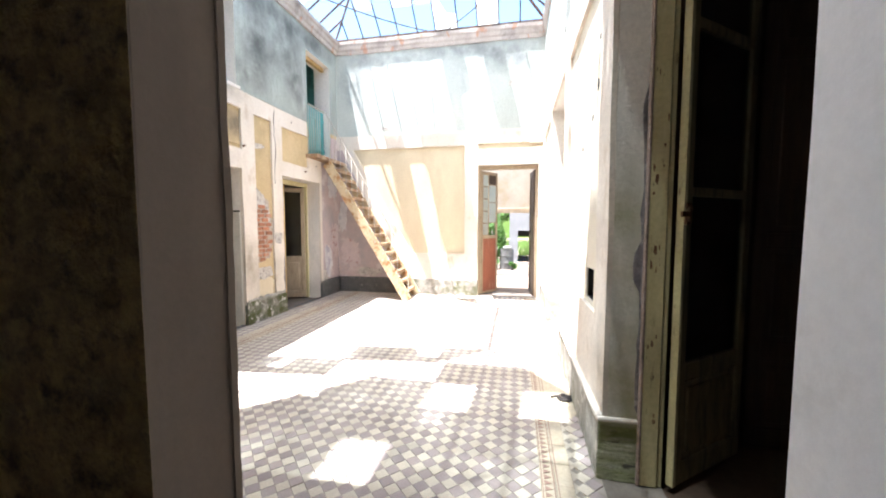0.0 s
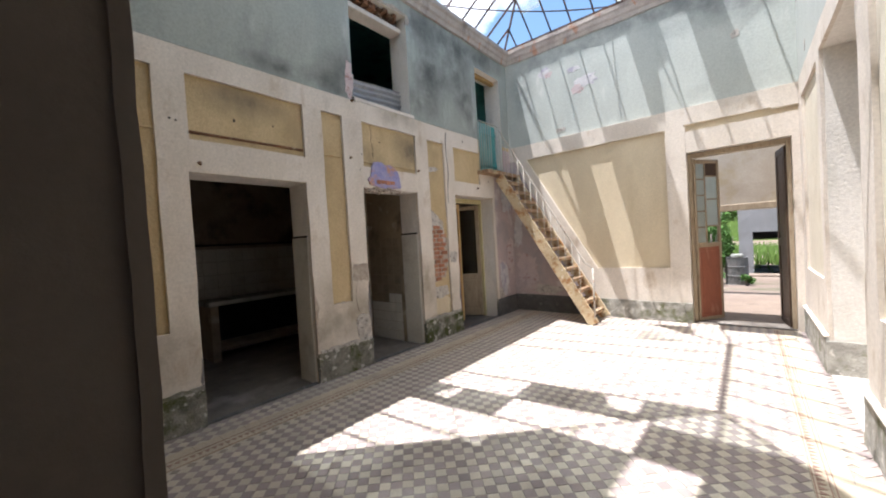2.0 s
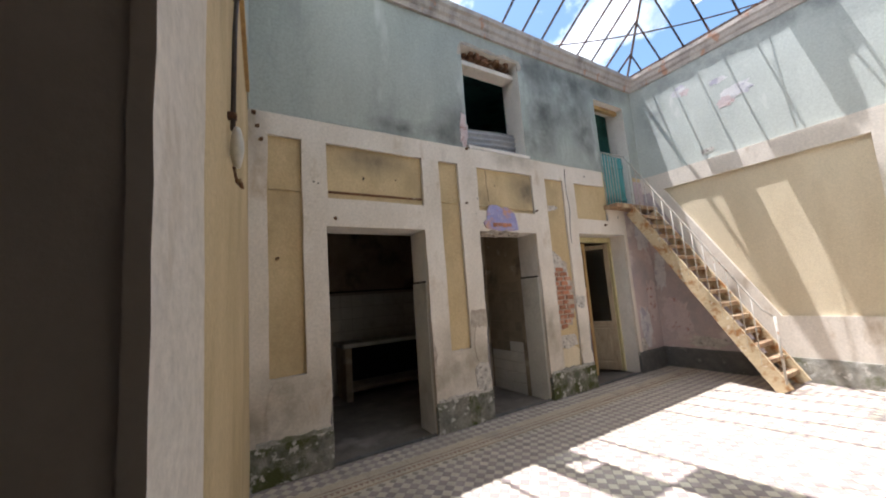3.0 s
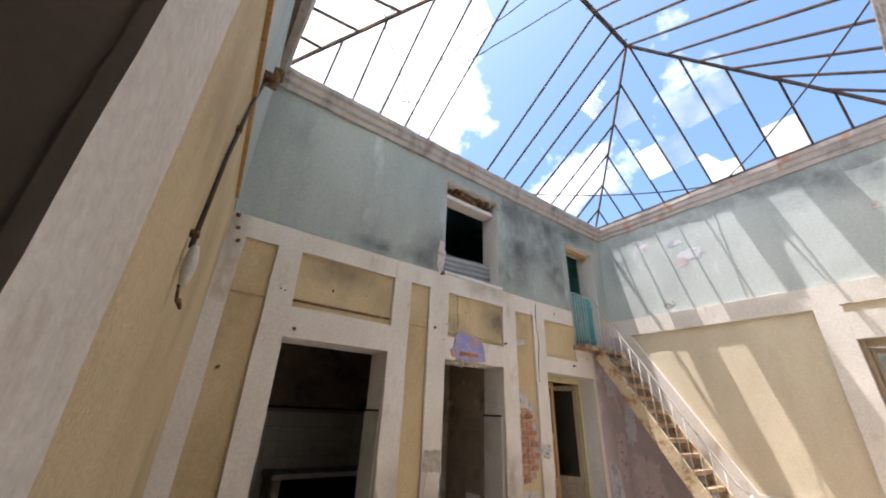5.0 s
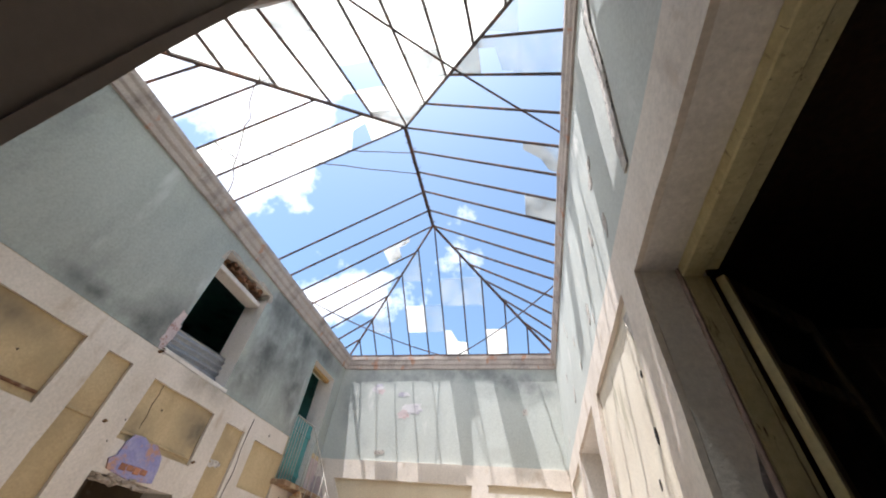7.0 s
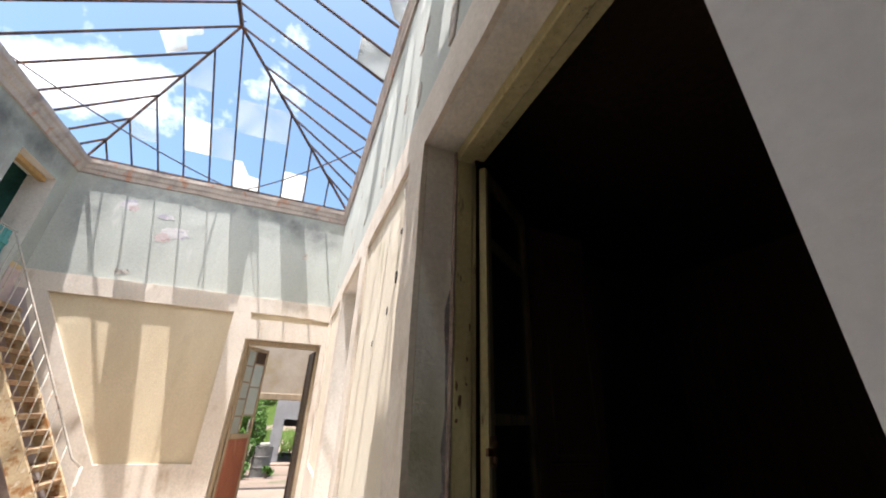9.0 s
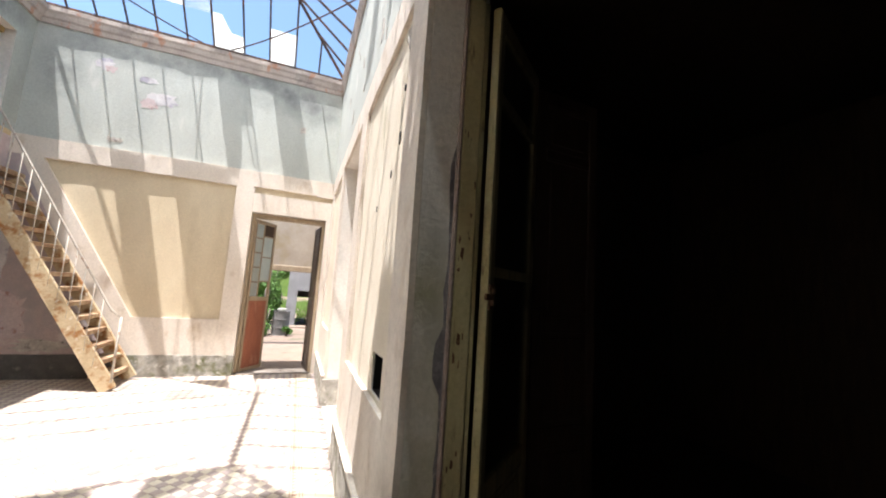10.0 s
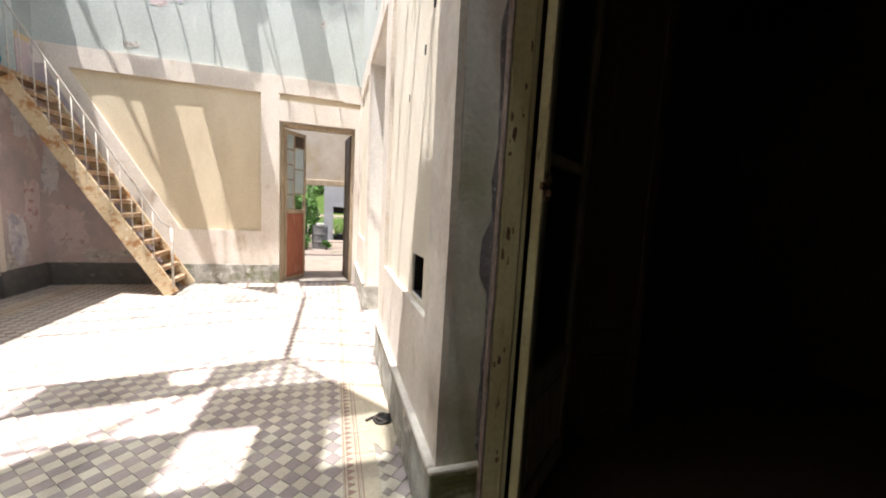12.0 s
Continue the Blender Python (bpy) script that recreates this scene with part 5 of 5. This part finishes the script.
put_part(lint, "blue_layer", prism([(3.84, 2.38), (3.80, 2.46), (3.86, 2.50), (3.88, 2.62), (3.93, 2.70), (4.05, 2.71), (4.12, 2.68), (4.24, 2.69), (4.36, 2.60), (4.40, 2.50), (4.41, 2.38), (4.3, 2.36), (4.1, 2.35)], on_west, -0.048, -0.034, 0.010), "blue", "blue-violet old paint layer")
bm = bmesh.new()
rr = random.Random(14)
for k in range(26):
    y, z = rr.uniform(3.80, 4.42), rr.uniform(2.29, 2.36)
    s = rr.uniform(0.02, 0.05)
    r = bmesh.ops.create_icosphere(bm, subdivisions=1, radius=s, matrix=Matrix.Translation((XW - rr.uniform(-0.045, 0.10), y, z)) @ Matrix.Diagonal((1.2, 1.4, 0.6, 1)))
for v in bm.verts:
    v.co = wobble(v.co, 0.012, 20)
put_part(lint, "rubble", bm, "mortar", "crumbling mortar rubble")
for k in range(4):
    put_part(lint, "brick", boxed(XW + 0.036, XW + 0.054, 3.95 + k * 0.085, 4.03 + k * 0.085, 2.40 + 0.012 * (k % 2), 2.46, 0.005), "brick")
for y0, y1, z, mt in ((1.80, 2.92, 2.705, "rot"), (1.23, 1.535, 2.69, "ochre"), (3.18, 3.455, 2.70, "ochre"), (3.77, 4.77, 2.69, "ochre")):
    setting("panel_moulding", boxed(XW - 0.004, XW + 0.018, y0, y1, z - 0.012, z + 0.012, 0.005), mt, "thin broken moulding across the panel", "trim")


def nail(p, out, s=0.02):
    bm = bmesh.new()
    bmesh.ops.create_icosphere(bm, subdivisions=1, radius=s, matrix=Matrix.Translation(Vector(p) + Vector(out) * s * 0.6))
    for v in bm.verts:
        v.co = wobble(v.co, s * 0.5, 30)
    tube(bm, [p, Vector(p) + Vector(out) * s * 2.5], s * 0.3, 5)
    tagged(part("wall_stub", bm, "rust_iron"), "rusty iron stub sticking out of the wall", "iron stub", "iron stubs in the walls")


for p in ((XW + 0.035, 4.80, 2.67), (XW + 0.035, 3.55, 2.70), (XW + 0.035, 1.86, 2.42), (XW + 0.035, 6.40, 2.52), (XW + 0.0, 1.30, 2.0), (XW + 0.035, 3.62, 3.44)):
    nail(p, (1, 0, 0))
rr = random.Random(77)
for k in range(18):
    y, z = rr.uniform(1.2, 6.9), rr.uniform(0.6, 3.4)
    if any(o[0] - 0.05 < y < o[1] + 0.05 and z < o[3] + 0.1 for o in (A, B, C)):
        continue
    s = rr.uniform(0.005, 0.012)
    # surface patch coloured near-black for the shade in a small hole
    setting("plaster_chip", prism(ragged(y, z, s, s * rr.uniform(0.8, 2), 7, 0.3, k), on_west, -0.0395, -0.030, 0.001), "hole", "small dark hole in the plaster", "wall damage")
put_part(patch, "scratch", prism(ragged(5.18, 2.74, 0.11, 0.035, 14, 0.5, 5), on_west, -0.004, 0.01, 0.003), "lime", "scraped render")

for cu, cv, ru, rv, mt, seed in ((7.25, 0.75, 0.16, 0.30, "flake", 81), (7.55, 1.15, 0.15, 0.35, "flake_pink", 82), (7.12, 0.45, 0.10, 0.12, "lime", 83), (7.5, 2.35, 0.20, 0.25, "flake", 84)):
    setting("plaster_flake", prism(ragged(cu, cv, ru, rv, 24, 0.28, seed), on_west, -0.0165, -0.011, 0.002), mt, "worn pale patch on the pink wall", "wall damage")
for cu, cv, ru, rv, mt, seed in ((-3.45, 0.85, 0.22, 0.30, "flake_pink", 85), (-3.0, 0.46, 0.30, 0.09, "lime", 86), (-3.62, 1.7, 0.10, 0.35, "flake", 87)):
    setting("plaster_flake", prism(ragged(cu, cv, ru, rv, 24, 0.28, seed), on_north, -0.0515, -0.045, 0.002), mt, "worn pale patch on the pink wall", "wall damage")
for u, v0, v1 in ((3.95, 2.76, 3.46), (3.66, 3.44, 3.50), (5.52, 2.2, 3.4)):
    zig = [(u + 0.05 * noise.noise(Vector((u * 9, k * 0.45, 0))), v0 + (v1 - v0) * k / 12) for k in range(13)]
    setting("plaster_crack", prism(zig + [(a + 0.006, b) for a, b in zig[::-1]], on_west, -0.0405 if u != 3.95 else -0.003, -0.001, 0.001), "hole", "hairline crack in the plaster", "wall damage")

# ---- damage on the north and east walls ----
for cu, cv, ru, rv, mt, seed, w in ((-2.08, 4.42, 0.20, 0.10, "flake", 41, -0.003), (-2.26, 4.31, 0.12, 0.08, "flake_pink", 42, -0.004), (-2.88, 4.82, 0.12, 0.09, "flake", 43, -0.003), (-2.80, 4.76, 0.07, 0.06, "flake_pink", 44, -0.004), (-2.31, 4.71, 0.12, 0.05, "flake", 45, -0.003), (0.1, 4.40, 0.05, 0.06, "lime", 47, -0.006), (-2.6, 3.62, 0.10, 0.04, "lime", 48, -0.006)):
    setting("plaster_flake", prism(ragged(cu, cv, ru, rv, 22, 0.30, seed), on_north, w, w + 0.012, 0.006), mt, "flaked paint patch on the green wall", "wall damage")
for pts, w in (([(1.40, 4.9), (1.52, 4.7), (1.62, 4.3), (1.70, 4.05), (1.80, 3.75), (1.86, 3.52), (1.93, 3.52), (1.90, 3.8), (1.80, 4.05), (1.74, 4.3), (1.66, 4.6), (1.56, 4.9)], -0.012), ([(2.66, 3.12), (2.62, 3.0), (2.60, 2.9), (2.66, 2.92), (2.72, 3.05), (2.75, 3.14)], 0.017)):
    setting("plaster_flake", prism(pts, on_east, w, w + 0.02, 0.012), "lime", "peeling plaster along a crack", "wall damage")
for u, v, s in ((2.79, 2.48, 0.016), (2.95, 2.30, 0.010), (3.33, 2.15, 0.010), (2.75, 2.78, 0.010)):
    setting("plaster_chip", prism(ragged(u, v, s, s * 2.2, 9, 0.3, int(v * 100)), on_east, 0.02, 0.035, 0.002), "hole", "dark gouge in the plaster", "wall damage")
rr = random.Random(9)
for k in range(14):
    u, v, s = rr.uniform(2.4, 7.6), rr.uniform(3.6, 5.1), rr.uniform(0.02, 0.06)
    setting("plaster_flake", prism(ragged(u, v, s, s * rr.uniform(1, 2.5), 12, 0.35, k + 60), on_east, -0.005, 0.006, 0.003), "lime", "small flaked patch", "wall damage")

# drain hole in the floor
drain = thing("floor_drain", "broken open drain hole in the tiled floor", "drain", pose(0.66, 3.27, 0.0))
# flat black disc paints the shade down the open drain
put_part(drain, "pit", prism(ragged(0.665, 3.27, 0.062, 0.055, 18, 0.12, 17), lambda u, v, w: (u, v, w), 0.0025, 0.006, 0.001), "hole", "black disc for the shaded hole")
bm = bmesh.new()
ring = [(0.665 + 0.066 * math.cos(a / 16 * 2 * math.pi), 3.27 + 0.06 * math.sin(a / 16 * 2 * math.pi), 0.010 + 0.006 * math.sin(a * 1.7)) for a in range(14)]
tube(bm, ring + [(0.60, 3.30, 0.012), (0.545, 3.27, 0.008)], 0.010, 6)
put_part(drain, "rim", bm, "cable", "dark bent rim")

# cable with a porcelain insulator on the south wall, wooden duct at the band
def ys(x):
    return on_south(x, 0, 0)[1]


cable = thing("hanging_cable", "old twisted cable with a porcelain insulator on the wall", "cable", pose(-1.9, ys(-1.9), 3.45))
put_part(cable, "wire", tube(bmesh.new(), [(-2.12, ys(-2.12) + 0.06, 3.74), (-2.06, ys(-2.06) + 0.03, 3.62), (-1.90, ys(-1.90) + 0.018, 3.30), (-1.65, ys(-1.65) + 0.016, 2.75), (-1.53, ys(-1.53) + 0.016, 2.24)], 0.010, 6), "cable")
bm = tube(bmesh.new(), [(-1.53, ys(-1.53) + 0.03, 2.25 - 0.02 * k) for k in range(9)], 0.022, 10)
for i, v in enumerate(bm.verts):
    c = Vector((-1.53, ys(-1.53) + 0.03, v.co.z))
    t = (2.25 - v.co.z) / 0.16
    v.co = c + (v.co - c) * (0.55 + 0.6 * math.sin(math.pi * min(1, max(0, t))))
put_part(cable, "insulator", bm, "white_tile", "white porcelain insulator")
put_part(cable, "hook", tube(bmesh.new(), [(-1.53, ys(-1.53) + 0.02, 2.09), (-1.52, ys(-1.52) + 0.03, 2.03), (-1.49, ys(-1.49) + 0.05, 2.0), (-1.48, ys(-1.48) + 0.04, 2.03)], 0.007, 5), "rust_iron", "rusty hook")
put_part(cable, "bracket", box(boxed(-2.16, -2.06, ys(-2.1) - 0.01, ys(-2.1) + 0.11, 3.70, 3.76, 0.008), -2.13, -2.09, ys(-2.1) + 0.06, ys(-2.1) + 0.13, 3.76, 3.86, 0.008), "rust_iron", "rusty bracket")
for z in (3.0, 2.3):
    x = -1.76 if z > 2.5 else -1.54
    put_part(cable, "clip", boxed(x - 0.02, x + 0.02, ys(x) - 0.006, ys(x) + 0.03, z - 0.012, z + 0.012, 0.004), "rust_iron")
bm = bmesh.new()
pts = [(x, ys(x) + 0.012, 3.43) for x in (-0.84, -1.5, -2.1, -2.7, -3.3)]
for a, b in zip(pts, pts[1:]):
    bar(bm, a, b, 0.03, 0.07)
setting("trim_south_duct", bm, "ochre_wood", "orange-brown wooden cable strip", "trim")
for k in range(3):
    nail((XW + 0.05, 1.10 + 0.03 * k, 3.42 - 0.13 * k), (1, 0.3, 0), 0.022)

# ---- yard beyond ----
bm = bmesh.new()
rows = []
for y in (11.2, 13, 15, 17, 19, 21, 24, 30, 60, 300, 1500):
    d = -0.01 - 0.66 * min(1, max(0, (y - 11.2) / 9.0))
    rows.append([bm.verts.new((x, y, d)) for x in (-1500, -300, -60, -20, -8, -4, -2, 0, 2, 4, 8, 20, 60, 300, 1500)])
for a, b in zip(rows, rows[1:]):
    for i in range(len(a) - 1):
        bm.faces.new([a[i], a[i + 1], b[i + 1], b[i]])
rows2 = [[bm.verts.new((x, y, -0.2)) for x in (-1500, 1500)] for y in (-1500, 11.2)]
bm.faces.new([rows2[0][0], rows2[0][1], rows2[1][1], rows2[1][0]])
bmesh.ops.recalc_face_normals(bm, faces=bm.faces[:])
setting("ground", bm, "earth", "bare reddish earth of the yard with weeds", "ground")
ruin = thing("ruined_outbuilding", "roofless whitewashed outbuilding with an open doorway", "building", pose(0.5, 20.5, -0.68))
put_part(ruin, "wall", slab(lambda u, v, w: (u, 20.5 + w, v), -0.13, 6.0, -0.75, 4.2, 0.35, [(0.33, 1.19, -1, 1.20)], 0.4, 0.02), ["ruin", "ruin"])
put_part(ruin, "wall", slab(lambda u, v, w: (u, 24.5 + w, v), -0.13, 6.0, -0.75, 3.6, 0.3, [(0.2, 1.9, -0.55, 0.75)], 0.4, 0.02), ["ruin", "ruin"])
# unseen side walls, added to keep daylight out of the doorway
for x in (-0.13, 5.7):
    put_part(ruin, "wall", slab(lambda u, v, w: (x + w, u, v), 20.86, 24.49, -0.75, 2.4, 0.3, (), 0.5, 0.02), ["ruin", "ruin"])
# unseen slab below the wall tops, added to darken the inside
put_part(ruin, "roof_slab", boxed(-0.13, 6.0, 20.86, 24.49, 2.4, 2.55), "ruin")
put_part(ruin, "step", boxed(0.1, 1.9, 19.9, 20.48, -0.72, -0.52, 0.02), "earth_dry", "worn cement step")
put_part(ruin, "step", boxed(0.0, 2.0, 19.4, 19.88, -0.72, -0.60, 0.02), "earth_dry", "worn cement step")
drum = thing("metal_drum", "dark rusty drum standing in the yard", "drum", pose(-0.12, 14.8, -0.28))
bm = bmesh.new()
prof = [(0.27, 0.0), (0.28, 0.02), (0.27, 0.05), (0.27, 0.27), (0.285, 0.29), (0.27, 0.31), (0.27, 0.55), (0.285, 0.57), (0.27, 0.59), (0.27, 0.82), (0.28, 0.84), (0.25, 0.84), (0.24, 0.80)]
rg = [[bm.verts.new((r * math.cos(a / 20 * 2 * math.pi), r * math.sin(a / 20 * 2 * math.pi), z)) for a in range(20)] for r, z in prof]
for a, b in zip(rg, rg[1:]):
    for i in range(20):
        bm.faces.new([a[i], a[(i + 1) % 20], b[(i + 1) % 20], b[i]])
bm.faces.new(rg[-1])
part("barrel", bm, "dark_cement", drum)
part("cover", boxed(-0.14, 0.16, -0.14, 0.14, 0.83, 0.94, 0.03), "cement", drum, "pale stone block on top")


def leaves(bm, centre, radii, count, size, r):
    for k in range(count):
        d = Vector((r.gauss(0, 1), r.gauss(0, 1), r.gauss(0, 1))).normalized() * (r.random() ** 0.4)
        k2 = 0.75 + 0.5 * noise.noise(Vector(centre) + d * 2.2)
        p = Vector(centre) + Vector((d.x * radii[0], d.y * radii[1], d.z * radii[2])) * k2
        q = Euler((r.uniform(-1, 1), r.uniform(-1, 1), r.uniform(0, 6.3))).to_matrix()
        s = size * r.uniform(0.6, 1.3)
        v = [bm.verts.new(p + q @ Vector(c) * s) for c in ((-0.5, 0, 0), (0, -0.22, 0.06), (0.6, 0, -0.05), (0, 0.22, 0.06))]
        bm.faces.new(v)


def bush(x, y, z, w, h, count, seed):
    r = random.Random(seed)
    b = thing("bush", "leafy green bush growing wild in the yard", "bush", pose(x, y, z), "wild bushes in the yard")
    bm = bmesh.new()
    for k in range(5):
        a = r.uniform(0, 6.28)
        tube(bm, [(0.05 * math.cos(a), 0.05 * math.sin(a), -0.05), (0.15 * w * math.cos(a), 0.15 * w * math.sin(a), h * 0.4), (0.4 * w * math.cos(a), 0.4 * w * math.sin(a), h * 0.8)], 0.018, 5)
    part("stems", bm, "bark", b)
    bm = bmesh.new()
    for k in range(6):
        leaves(bm, (r.uniform(-0.4, 0.4) * w, r.uniform(-0.4, 0.4) * w, h * r.uniform(0.35, 0.8)), (w * 0.45, w * 0.45, h * 0.35), count // 6, 0.11, r)
    part("foliage", bm, "leaf", b)


bush(-0.75, 15.2, -0.31, 0.7, 2.0, 2600, 1)
bush(-0.38, 15.9, -0.36, 0.45, 1.9, 1600, 7)
bush(-0.62, 14.6, -0.26, 0.35, 1.1, 900, 8)
bush(-1.6, 17.0, -0.45, 1.3, 3.0, 2800, 2)
bush(0.12, 14.3, -0.24, 0.22, 0.35, 240, 3)
bush(-0.55, 14.0, -0.22, 0.30, 0.5, 300, 4)
bush(-0.9, 18.6, -0.56, 0.9, 3.4, 2600, 5)
tree = thing("tree", "leafy green tree behind the yard", "tree", pose(-1.8, 22, -0.68))
bm = bmesh.new()
tube(bm, [(0, 0, -0.1), (0.1, 0, 1.2), (0.0, 0.1, 2.4)], 0.14, 8)
for a in (0.3, 2.2, 4.1):
    tube(bm, [(0, 0.1, 2.2), (math.cos(a) * 0.8, math.sin(a) * 0.8, 3.3), (math.cos(a) * 1.5, math.sin(a) * 1.5, 4.2)], 0.05, 6)
part("trunk", bm, "bark", tree)
bm = bmesh.new()
rr = random.Random(6)
for k in range(9):
    leaves(bm, (rr.uniform(-1.4, 1.6), rr.uniform(-1, 1), rr.uniform(2.6, 4.6)), (0.9, 0.9, 0.7), 380, 0.2, rr)
part("crown", bm, "leaf", tree)
bm = bmesh.new()
rr = random.Random(12)
for k in range(5200):
    x, y = rr.uniform(-3, 9), rr.uniform(21, 44)
    if 20.4 < y < 24.9 and rr.random() < 0.85:
        continue
    h = rr.uniform(0.2, 0.8)
    v = [bm.verts.new(p) for p in ((x - 0.03, y, -0.7), (x + 0.03, y, -0.7), (x + rr.uniform(-0.2, 0.2), y + rr.uniform(-0.1, 0.1), -0.7 + h))]
    bm.faces.new(v)
tagged(part("grass", bm, "grass"), "tall green grass behind the outbuilding", "grass", kind="stuff")
setting("backdrop", boxed(-60, 60, 62, 62.5, -1, 7), "grass", "far green hedge line", "backdrop")
